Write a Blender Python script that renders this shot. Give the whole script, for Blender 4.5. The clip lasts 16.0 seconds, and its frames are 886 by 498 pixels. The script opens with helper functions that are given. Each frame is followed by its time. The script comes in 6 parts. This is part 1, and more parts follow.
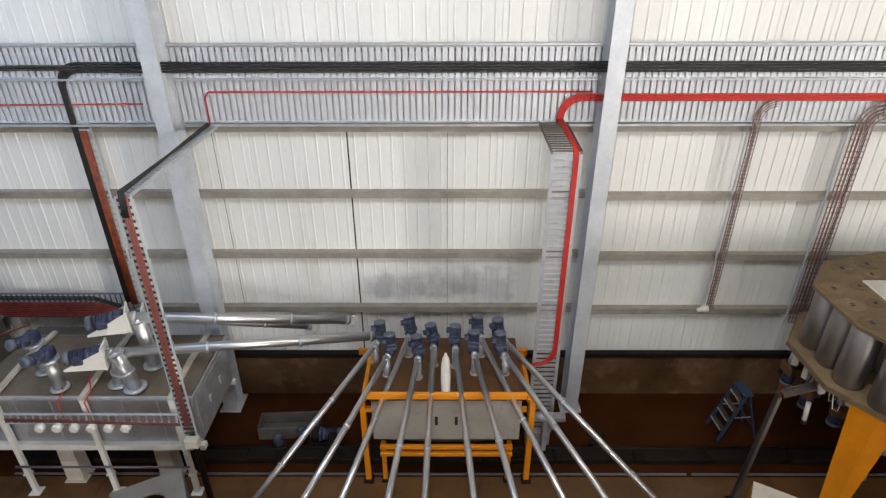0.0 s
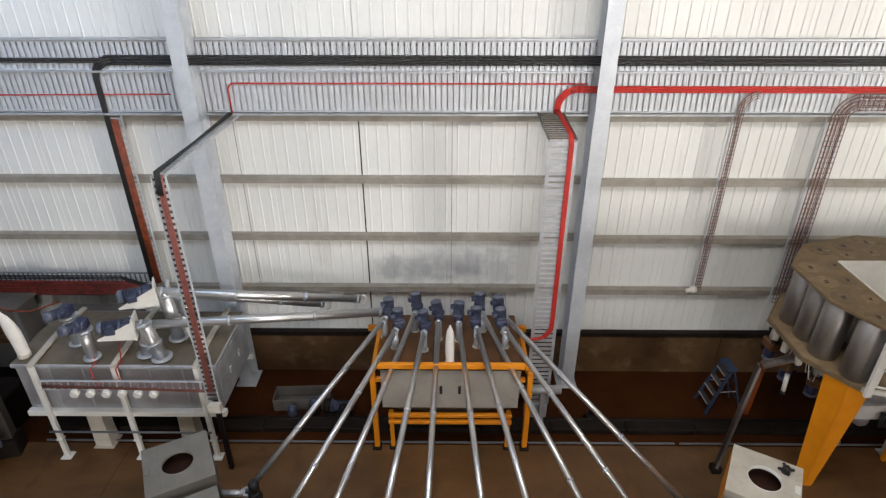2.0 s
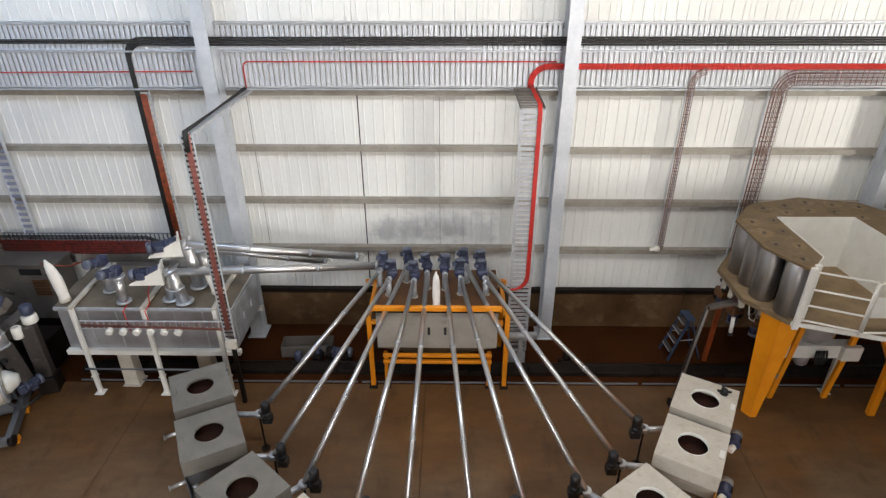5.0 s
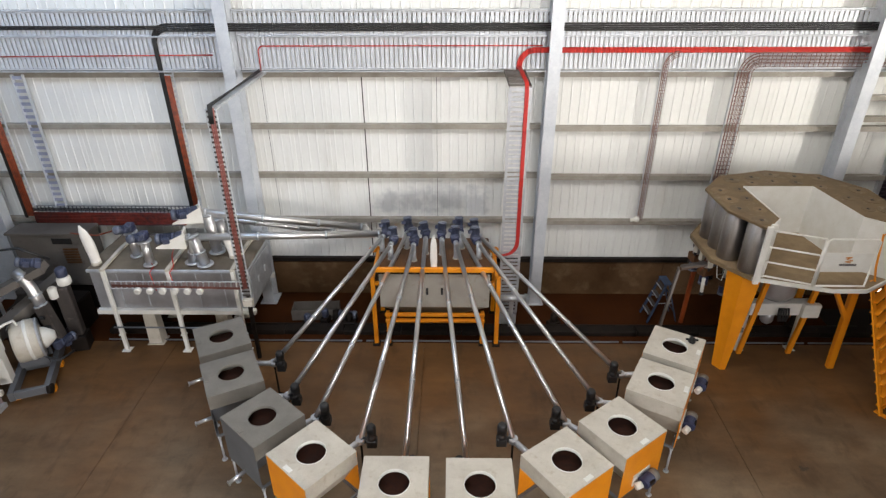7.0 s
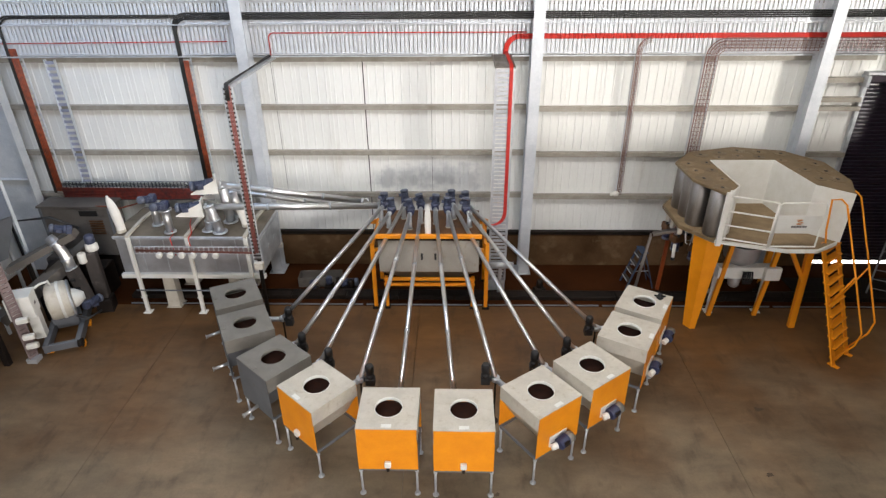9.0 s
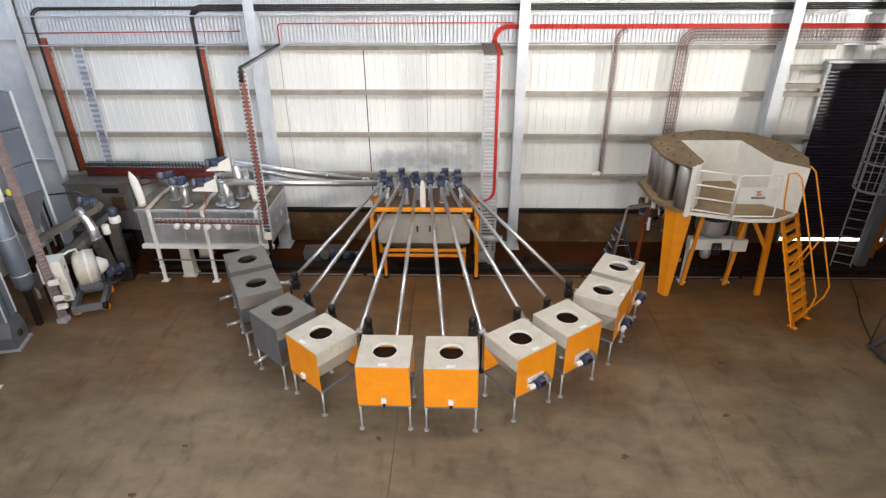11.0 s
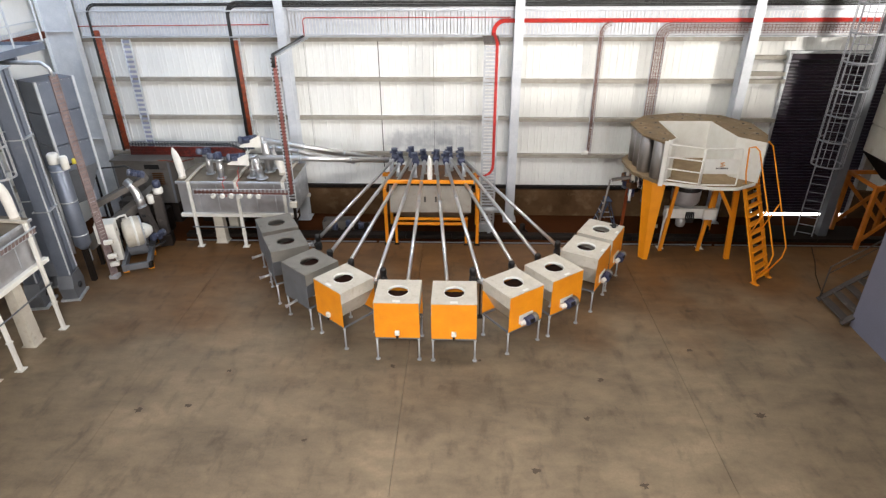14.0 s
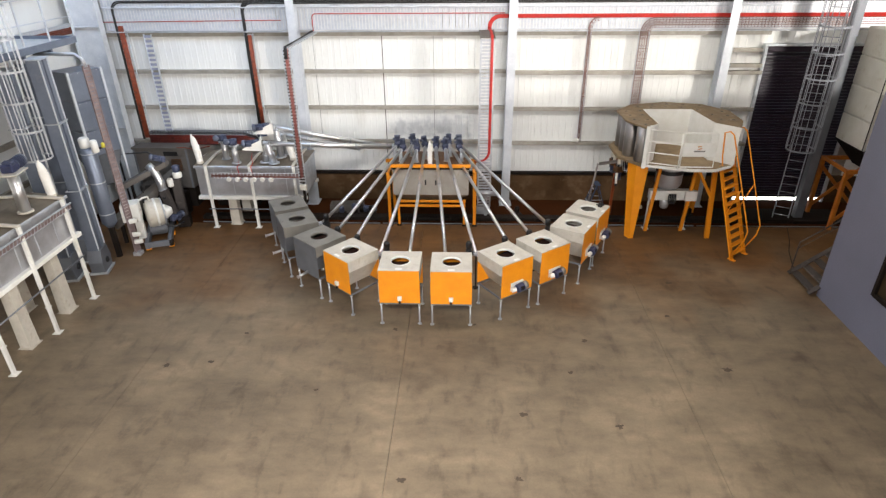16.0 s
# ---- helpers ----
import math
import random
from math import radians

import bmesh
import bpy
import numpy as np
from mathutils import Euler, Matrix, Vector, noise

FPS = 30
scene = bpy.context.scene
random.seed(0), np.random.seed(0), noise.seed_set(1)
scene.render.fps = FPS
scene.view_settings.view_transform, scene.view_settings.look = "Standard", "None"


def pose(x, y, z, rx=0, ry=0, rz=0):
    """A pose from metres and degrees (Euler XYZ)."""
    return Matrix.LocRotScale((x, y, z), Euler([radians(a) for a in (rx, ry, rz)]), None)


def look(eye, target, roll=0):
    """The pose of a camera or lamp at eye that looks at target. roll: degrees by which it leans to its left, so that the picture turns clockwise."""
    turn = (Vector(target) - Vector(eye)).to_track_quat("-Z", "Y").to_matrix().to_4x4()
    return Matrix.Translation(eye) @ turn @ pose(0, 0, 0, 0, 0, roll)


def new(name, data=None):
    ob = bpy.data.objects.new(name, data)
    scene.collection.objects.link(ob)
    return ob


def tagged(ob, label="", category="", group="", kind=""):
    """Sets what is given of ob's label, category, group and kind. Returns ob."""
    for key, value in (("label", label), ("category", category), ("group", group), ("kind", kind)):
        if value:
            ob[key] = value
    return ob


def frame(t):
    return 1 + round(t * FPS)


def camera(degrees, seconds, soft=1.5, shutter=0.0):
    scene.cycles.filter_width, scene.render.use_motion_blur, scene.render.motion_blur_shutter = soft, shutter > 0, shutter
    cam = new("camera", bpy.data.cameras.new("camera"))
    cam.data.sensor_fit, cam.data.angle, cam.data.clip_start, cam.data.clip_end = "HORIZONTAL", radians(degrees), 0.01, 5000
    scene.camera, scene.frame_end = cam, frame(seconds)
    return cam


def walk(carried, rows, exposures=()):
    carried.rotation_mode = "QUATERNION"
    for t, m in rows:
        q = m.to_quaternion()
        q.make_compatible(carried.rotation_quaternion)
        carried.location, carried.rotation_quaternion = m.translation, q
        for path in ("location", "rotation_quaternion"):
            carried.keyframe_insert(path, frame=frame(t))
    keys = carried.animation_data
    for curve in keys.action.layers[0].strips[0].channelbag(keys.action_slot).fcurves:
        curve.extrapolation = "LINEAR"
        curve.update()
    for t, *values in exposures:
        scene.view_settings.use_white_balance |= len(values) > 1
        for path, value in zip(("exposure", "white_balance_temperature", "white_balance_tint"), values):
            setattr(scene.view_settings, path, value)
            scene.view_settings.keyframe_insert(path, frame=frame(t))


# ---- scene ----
cam = camera(74.0, 16.0, soft=1.35)
PATH = [
    (0, (0.900, 0.617, 8.999), (0.891, 2.372, 8.041), -0.16),
    (0.5, (0.941, 0.438, 8.998), (0.930, 2.194, 8.041), -0.10),
    (1, (0.933, 0.238, 9.024), (0.921, 1.993, 8.066), -0.06),
    (1.5, (0.883, 0.026, 9.057), (0.869, 1.780, 8.097), -0.02),
    (2, (0.843, -0.201, 9.079), (0.829, 1.553, 8.117), 0.00),
    (2.5, (0.847, -0.440, 9.109), (0.831, 1.313, 8.147), 0.03),
    (3, (0.883, -0.701, 9.118), (0.864, 1.053, 8.155), -0.07),
    (3.5, (0.946, -0.981, 9.113), (0.923, 0.771, 8.150), -0.12),
    (4, (1.056, -1.287, 9.083), (1.029, 0.467, 8.122), -0.15),
    (6.5, (1.272, -2.981, 8.963), (1.243, -1.226, 8.005), -0.20),
    (7, (1.302, -3.354, 8.953), (1.272, -1.599, 7.994), -0.27),
    (7.5, (1.347, -3.726, 8.931), (1.315, -1.971, 7.972), -0.31),
    (8, (1.423, -4.100, 8.893), (1.389, -2.346, 7.934), -0.31),
    (8.5, (1.507, -4.473, 8.869), (1.469, -2.717, 7.911), -0.41),
    (9, (1.593, -4.868, 8.870), (1.549, -3.112, 7.914), -0.46),
    (11.5, (1.892, -6.783, 8.782), (1.838, -5.023, 7.834), -0.38),
    (12, (1.903, -7.178, 8.790), (1.846, -5.417, 7.843), -0.37),
    (12.5, (1.900, -7.567, 8.786), (1.840, -5.805, 7.842), -0.41),
    (13, (1.892, -7.976, 8.810), (1.830, -6.213, 7.868), -0.41),
    (13.5, (1.888, -8.363, 8.825), (1.825, -6.600, 7.883), -0.39),
    (14, (1.914, -8.747, 8.833), (1.848, -6.983, 7.893), -0.41),
    (14.5, (1.936, -9.126, 8.836), (1.868, -7.361, 7.898), -0.41),
    (15, (1.972, -9.514, 8.835), (1.901, -7.749, 7.899), -0.49),
    (15.5, (2.022, -9.881, 8.840), (1.948, -8.116, 7.903), -0.49),
    (16, (2.084, -10.249, 8.847), (2.008, -8.483, 7.909), -0.56),
]
walk(cam, [(t, look(eye, target, roll)) for t, eye, target, roll in PATH],
     exposures=[(0, -0.36), (4, -0.24), (8, -0.01), (12, 0.24), (16, 0.31)])

# ---- world and lights ----
world = bpy.data.worlds.new("daylight")
scene.world = world
world.use_nodes = True
wn = world.node_tree
sky = wn.nodes.new("ShaderNodeTexSky")
sky.sky_type = 'NISHITA'
sky.sun_disc = False
sky.sun_elevation = radians(48)
sky.sun_rotation = radians(130)
wn.links.new(sky.outputs[0], wn.nodes["Background"].inputs[0])
wn.nodes["Background"].inputs[1].default_value = 0.10


def sky_lamp(name, eye, target, w, h, watts, colour=(1.0, 1.0, 1.0), spread=180):
    """An area lamp in place of the sky's light."""
    d = bpy.data.lights.new(name, 'AREA')
    d.shape, d.size, d.size_y, d.energy, d.color = 'RECTANGLE', w, h, watts, colour
    d.spread = radians(spread)
    ob = new(name, d)
    ob.matrix_world = look(eye, target)
    return ob


# all but the gable lamp are added fill, unseen; the roof is closed
LAMPS = [
    ("skylight_east", (6.6, 4.8, 11.6), (7.2, 10.5, 4.0), 7.0, 1.8, 500, (1.0, 0.94, 0.86)),
    ("skylight_middle", (0.4, 3.6, 11.6), (0.4, 10.5, 4.0), 8.0, 1.8, 800, (0.97, 0.97, 0.99)),
    ("skylight_west", (-7.4, 5.6, 11.6), (-8.0, 10.5, 5.0), 7.0, 1.8, 500, (0.50, 0.69, 1.0)),
    ("skylight_rear", (1.0, -10.5, 11.6), (1.0, -9.0, 0.0), 5.5, 2.2, 2500, (0.98, 0.97, 0.98), 130),
    ("door_daylight", (16.0, -44.6, 6.0), (2.0, 8.0, 5.0), 12.0, 9.0, 7900, (1.0, 0.96, 0.94)),
    ("gable_daylight", (27.5, -8.0, 9.6), (6.0, 10.5, 6.0), 1.8, 1.2, 5500, (1.0, 0.95, 0.88)),
]
for row in LAMPS:
    sky_lamp(*row)

# ---- materials ----
def material(name, colour, colour2=None, rough=0.6, metal=0.0, scale=3.0, fine=60.0, bump=0.1, mix=0.5,
             wear=None, wear_at=0.62, stretch=(1, 1, 1), rough2=None, island=0.0, gloss=0.5):
    """A surface with variation at two scales: patches and grain, with relief, and wear of its own colour."""
    m = bpy.data.materials.new(name)
    m.use_nodes = True
    nt = m.node_tree
    N, L = nt.nodes, nt.links
    b = N["Principled BSDF"]
    colour2 = colour2 or tuple(c * 0.82 for c in colour)
    geo = N.new("ShaderNodeNewGeometry")
    mp = N.new("ShaderNodeVectorMath")
    mp.operation = 'MULTIPLY'
    mp.inputs[1].default_value = stretch
    L.new(geo.outputs["Position"], mp.inputs[0])

    def tex(s, detail=5.0):
        n = N.new("ShaderNodeTexNoise")
        n.inputs["Scale"].default_value, n.inputs["Detail"].default_value = s, detail
        n.inputs["Roughness"].default_value = 0.62
        L.new(mp.outputs[0], n.inputs["Vector"])
        return n

    big, small = tex(scale), tex(fine, 3.0)
    ramp = N.new("ShaderNodeValToRGB")
    ramp.color_ramp.elements[0].position, ramp.color_ramp.elements[1].position = 0.5 - 0.3 * mix, 0.5 + 0.3 * mix
    ramp.color_ramp.elements[0].color, ramp.color_ramp.elements[1].color = (*colour2, 1), (*colour, 1)
    L.new(big.outputs[0], ramp.inputs[0])
    grain = N.new("ShaderNodeMix")
    grain.data_type, grain.blend_type = 'RGBA', 'OVERLAY'
    grain.inputs[0].default_value = 0.18
    L.new(ramp.outputs[0], grain.inputs[6])
    L.new(small.outputs["Fac"], grain.inputs[7])
    out = grain.outputs[2]
    if wear:
        wn_ = tex(scale * 2.3, 8.0)
        wr = N.new("ShaderNodeValToRGB")
        wr.color_ramp.elements[0].position, wr.color_ramp.elements[1].position = wear_at - 0.05, wear_at + 0.17
        L.new(wn_.outputs[0], wr.inputs[0])
        mw = N.new("ShaderNodeMix")
        mw.data_type = 'RGBA'
        L.new(wr.outputs[0], mw.inputs[0])
        L.new(out, mw.inputs[6])
        mw.inputs[7].default_value = (*wear, 1)
        out = mw.outputs[2]
    if island:
        oi = N.new("ShaderNodeObjectInfo")
        hs = N.new("ShaderNodeHueSaturation")
        mr = N.new("ShaderNodeMapRange")
        mr.inputs[3].default_value, mr.inputs[4].default_value = 1 - island, 1 + island
        L.new(oi.outputs["Random"], mr.inputs[0])
        L.new(mr.outputs[0], hs.inputs["Value"])
        L.new(out, hs.inputs["Color"])
        out = hs.outputs[0]
    L.new(out, b.inputs["Base Color"])
    rr = N.new("ShaderNodeMapRange")
    rr.inputs[3].default_value, rr.inputs[4].default_value = rough * 0.85, (rough2 or min(1.0, rough * 1.25))
    L.new(big.outputs[0], rr.inputs[0])
    L.new(rr.outputs[0], b.inputs["Roughness"])
    b.inputs["Metallic"].default_value = metal
    b.inputs["Specular IOR Level"].default_value = gloss
    if bump:
        bp = N.new("ShaderNodeBump")
        bp.inputs["Strength"].default_value, bp.inputs["Distance"].default_value = bump, 0.01
        L.new(small.outputs["Fac"], bp.inputs["Height"])
        L.new(bp.outputs[0], b.inputs["Normal"])
    return m


M = {}
M["clad"] = material("cream_wall_sheet", (0.77, 0.77, 0.74), (0.67, 0.67, 0.65), 0.45, 0.0, 0.6, 30, 0.03, 0.8,
                     wear=(0.60, 0.585, 0.54), wear_at=0.66, stretch=(1, 1, 0.25), island=0.04)
M["galv"] = material("galvanised_steel", (0.60, 0.62, 0.65), (0.40, 0.42, 0.45), 0.38, 0.5, 5, 70, 0.06, 0.7, wear=(0.5, 0.48, 0.45), wear_at=0.68)
M["traymetal"] = material("pale_galvanised_tray", (0.66, 0.68, 0.71), (0.52, 0.54, 0.58), 0.42, 0.3, 6, 70, 0.04, 0.7)
M["girt"] = material("dusty_galvanised_steel", (0.39, 0.365, 0.32), (0.26, 0.235, 0.195), 0.5, 0.3, 4, 60, 0.08, 0.7)
M["column"] = material("galvanised_column_steel", (0.66, 0.68, 0.71), (0.50, 0.53, 0.57), 0.42, 0.25, 2.2, 25, 0.04, 0.8, wear=(0.68, 0.70, 0.72), wear_at=0.6)
M["stainless"] = material("dull_stainless_steel", (0.58, 0.59, 0.62), (0.36, 0.355, 0.36), 0.30, 0.6, 1.6, 80, 0.05, 0.8)
M["tanktop"] = material("dusty_steel_lid", (0.25, 0.21, 0.16), (0.11, 0.085, 0.056), 0.46, 0.35, 2.2, 50, 0.08, 0.9)
M["pipe"] = material("bright_steel_tube", (0.66, 0.66, 0.67), (0.56, 0.55, 0.54), 0.30, 0.88, 1.5, 40, 0.0, 0.9, rough2=0.38)
M["greysteel"] = material("grey_sheet_steel", (0.20, 0.21, 0.23), (0.13, 0.138, 0.155), 0.5, 0.4, 1.6, 60, 0.05, 0.8, wear=(0.16, 0.14, 0.11), wear_at=0.66)
M["greytop"] = material("dusty_grey_sheet", (0.23, 0.215, 0.19), (0.165, 0.152, 0.13), 0.6, 0.15, 3, 60, 0.05, 0.8)
M["cream"] = material("cream_painted_steel", (0.60, 0.555, 0.475), (0.47, 0.43, 0.36), 0.5, 0.0, 3, 60, 0.03, 0.8, wear=(0.40, 0.34, 0.25), wear_at=0.60)
M["orange"] = material("orange_painted_steel", (0.86, 0.31, 0.008), (0.76, 0.25, 0.007), 0.42, 0.0, 2.5, 70, 0.03, 0.6, wear=(0.55, 0.20, 0.02), wear_at=0.72)
M["white"] = material("white_painted_steel", (0.78, 0.77, 0.73), (0.68, 0.66, 0.60), 0.45, 0.0, 3, 60, 0.03, 0.7, wear=(0.5, 0.45, 0.36), wear_at=0.7)
M["sock"] = material("white_filter_cloth", (0.80, 0.78, 0.74), (0.70, 0.67, 0.62), 0.95, 0.0, 6, 120, 0.3, 0.8)
M["blue"] = material("blue_grey_motor_paint", (0.064, 0.076, 0.13), (0.032, 0.039, 0.072), 0.45, 0.1, 9, 80, 0.05, 0.7, wear=(0.16, 0.16, 0.18), wear_at=0.62)
M["beige"] = material("beige_grey_sheet", (0.40, 0.375, 0.33), (0.31, 0.285, 0.245), 0.55, 0.1, 2, 60, 0.05, 0.8, wear=(0.24, 0.20, 0.15), wear_at=0.64)
M["casing"] = material("pale_blue_grey_casing", (0.215, 0.245, 0.305), (0.125, 0.145, 0.19), 0.40, 0.5, 1.1, 50, 0.04, 1.0, wear=(0.26, 0.27, 0.30), wear_at=0.66)
M["wiremesh"] = material("brown_grey_wire_mesh", (0.24, 0.145, 0.125), (0.16, 0.09, 0.078), 0.5, 0.1, 6, 60, 0.05)
M["mauve"] = material("mauve_grey_tray", (0.30, 0.235, 0.23), (0.21, 0.15, 0.145), 0.5, 0.2, 6, 60, 0.05)
M["oldbin"] = material("dirty_brown_grey_steel", (0.085, 0.072, 0.066), (0.030, 0.024, 0.021), 0.6, 0.2, 1.6, 50, 0.08, 1.0, wear=(0.20, 0.17, 0.14), wear_at=0.63)
M["binpaint"] = material("dusty_beige_grey_paint", (0.155, 0.138, 0.122), (0.075, 0.064, 0.055), 0.6, 0.05, 1.4, 50, 0.06, 1.0, wear=(0.065, 0.05, 0.04), wear_at=0.62)
# orange paint darkened to carry the shade on the bin frame
M["shadedorange"] = material("shaded_orange_paint", (0.52, 0.16, 0.012), (0.36, 0.10, 0.01), 0.5, 0.0, 3, 60, 0.05)
M["laddersteel"] = material("dull_galvanised_ladder_steel", (0.34, 0.35, 0.38), (0.20, 0.21, 0.235), 0.45, 0.4, 4, 60, 0.05, 0.8)
M["navy"] = material("dark_blue_gear_paint", (0.035, 0.042, 0.10), (0.018, 0.022, 0.055), 0.4, 0.0, 9, 80, 0.05)
M["motorcap"] = material("grey_motor_cap", (0.14, 0.155, 0.205), (0.085, 0.097, 0.135), 0.42, 0.2, 9, 80, 0.05)
M["lavender"] = material("lavender_grey_slat", (0.40, 0.42, 0.54), (0.28, 0.30, 0.40), 0.4, 0.3, 3, 60, 0.04)
M["deckshadeorange"] = material("deck_shaded_orange_paint", (0.34, 0.07, 0.012), (0.22, 0.04, 0.008), 0.5, 0.0, 3, 60, 0.05)
M["pinkcable"] = material("faded_pink_brown_cable", (0.34, 0.115, 0.095), (0.24, 0.08, 0.068), 0.6, 0.0, 9, 60, 0.05)
M["black"] = material("black_plastic", (0.016, 0.016, 0.018), (0.010, 0.010, 0.010), 0.5, 0.0, 6, 90, 0.08)
M["cable"] = material("black_cable_sheath", (0.022, 0.021, 0.020), (0.012, 0.012, 0.012), 0.6, 0.0, 8, 60, 0.1)
M["redcable"] = material("red_cable_sheath", (0.52, 0.022, 0.012), (0.38, 0.016, 0.010), 0.5, 0.0, 8, 60, 0.05)
M["orangecable"] = material("orange_cable_sheath", (0.30, 0.062, 0.020), (0.13, 0.028, 0.012), 0.55, 0.0, 9, 60, 0.05)
M["rustcable"] = material("brown_red_cable_bundle", (0.25, 0.09, 0.065), (0.15, 0.055, 0.04), 0.6, 0.0, 12, 60, 0.1)
M["dullred"] = material("dull_red_cable_sheath", (0.20, 0.024, 0.012), (0.06, 0.008, 0.005), 0.55, 0.0, 8, 60, 0.05)
M["rusttop"] = material("rust_brown_dusty_steel", (0.17, 0.072, 0.022), (0.055, 0.024, 0.010), 0.6, 0.1, 3.5, 50, 0.15, 0.9)
M["plate"] = material("dusty_brown_top_plate", (0.215, 0.15, 0.08), (0.125, 0.082, 0.04), 0.65, 0.1, 3, 40, 0.1, 0.9, wear=(0.30, 0.24, 0.165), wear_at=0.62)
M["canister"] = material("brushed_steel_canister", (0.35, 0.33, 0.325), (0.19, 0.165, 0.145), 0.36, 0.85, 2, 80, 0.04, 0.6, stretch=(1, 1, 0.2))
M["deck"] = material("dusty_deck_plate", (0.31, 0.225, 0.13), (0.16, 0.105, 0.052), 0.7, 0.0, 3, 40, 0.08, 0.9)
M["door"] = material("dark_roller_door", (0.022, 0.010, 0.020), (0.010, 0.005, 0.010), 0.32, 0.0, 2, 60, 0.04, gloss=0.45)
M["bluewall"] = material("grey_blue_wall_panel", (0.17, 0.175, 0.235), (0.145, 0.15, 0.20), 0.55, 0.0, 0.8, 30, 0.02, 0.7)
M["blueladder"] = material("blue_ladder_paint", (0.028, 0.052, 0.105), (0.016, 0.029, 0.058), 0.5, 0.0, 8, 60, 0.05)
M["concrete"] = material("worn_concrete", (0.210, 0.157, 0.100), (0.150, 0.111, 0.070), 0.46, 0.0, 0.55, 22, 0.10, 1.0, wear=(0.115, 0.082, 0.052), wear_at=0.60, rough2=0.68, gloss=0.4)
M["apron"] = material("dark_red_brown_concrete", (0.066, 0.021, 0.006), (0.028, 0.0085, 0.0025), 0.8, 0.0, 0.9, 25, 0.12, 1.0, gloss=0.06)
M["dado"] = material("dusty_wall_base", (0.12, 0.075, 0.042), (0.05, 0.028, 0.014), 0.85, 0.0, 1.5, 30, 0.2, 0.9, gloss=0.1)
M["lid"] = material("dusty_brown_lid", (0.22, 0.155, 0.085), (0.135, 0.09, 0.046), 0.6, 0.15, 4, 50, 0.08, 0.9, wear=(0.33, 0.28, 0.20), wear_at=0.60, island=0.22)
M["slab"] = material("dusty_concrete_slab", (0.135, 0.078, 0.040), (0.050, 0.025, 0.010), 0.85, 0.0, 0.9, 30, 0.2, 0.9, wear=(0.17, 0.115, 0.066), wear_at=0.60, gloss=0.1, island=0.03)
M["dark"] = material("dark_hole", (0.01, 0.007, 0.006), (0.006, 0.005, 0.004), 0.9, 0.0, 4, 40, 0.0)
M["darksteel"] = material("dark_oily_steel", (0.020, 0.014, 0.011), (0.009, 0.0065, 0.005), 0.6, 0.2, 5, 60, 0.1, gloss=0.2)
M["feed"] = material("dark_brown_feed", (0.055, 0.016, 0.007), (0.028, 0.008, 0.004), 0.9, 0.0, 8, 90, 0.3)
M["stain"] = material("floor_stain", (0.082, 0.058, 0.036), (0.055, 0.038, 0.024), 0.7, 0.0, 9, 60, 0.05)
M["logo"] = material("logo_orange", (0.65, 0.26, 0.05), None, 0.5, 0.0)
M["ink"] = material("print_grey", (0.14, 0.13, 0.12), None, 0.5, 0.0)
M["yellow"] = material("yellow_plastic", (0.65, 0.55, 0.05), None, 0.5, 0.0)
M["glass"] = material("dark_window_glass", (0.05, 0.035, 0.02), None, 0.08, 0.0, bump=0.0)
M["silo"] = material("white_woven_sack", (0.72, 0.70, 0.64), (0.58, 0.55, 0.47), 0.8, 0.0, 1.2, 60, 0.15, 0.9, wear=(0.45, 0.38, 0.28), wear_at=0.62)

# scuffs, tyre dust and damp patches on the concrete
nt = M["concrete"].node_tree
N, L = nt.nodes, nt.links
prin = N["Principled BSDF"]
out = prin.inputs["Base Color"].links[0].from_socket
geo = N.new("ShaderNodeNewGeometry")
# darker brown towards the wall, the edge broken up by noise
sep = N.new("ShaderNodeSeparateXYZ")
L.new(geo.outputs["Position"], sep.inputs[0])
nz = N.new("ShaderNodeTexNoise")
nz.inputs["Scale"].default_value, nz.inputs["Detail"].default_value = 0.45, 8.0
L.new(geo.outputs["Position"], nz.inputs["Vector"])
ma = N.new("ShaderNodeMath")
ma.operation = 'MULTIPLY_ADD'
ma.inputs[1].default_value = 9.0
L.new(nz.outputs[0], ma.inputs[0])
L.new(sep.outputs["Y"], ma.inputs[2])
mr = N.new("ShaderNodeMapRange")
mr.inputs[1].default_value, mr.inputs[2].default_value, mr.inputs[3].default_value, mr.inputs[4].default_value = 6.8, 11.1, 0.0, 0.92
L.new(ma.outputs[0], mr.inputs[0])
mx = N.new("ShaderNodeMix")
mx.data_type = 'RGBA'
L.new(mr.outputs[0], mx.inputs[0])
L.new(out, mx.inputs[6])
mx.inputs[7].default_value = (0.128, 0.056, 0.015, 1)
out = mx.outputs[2]
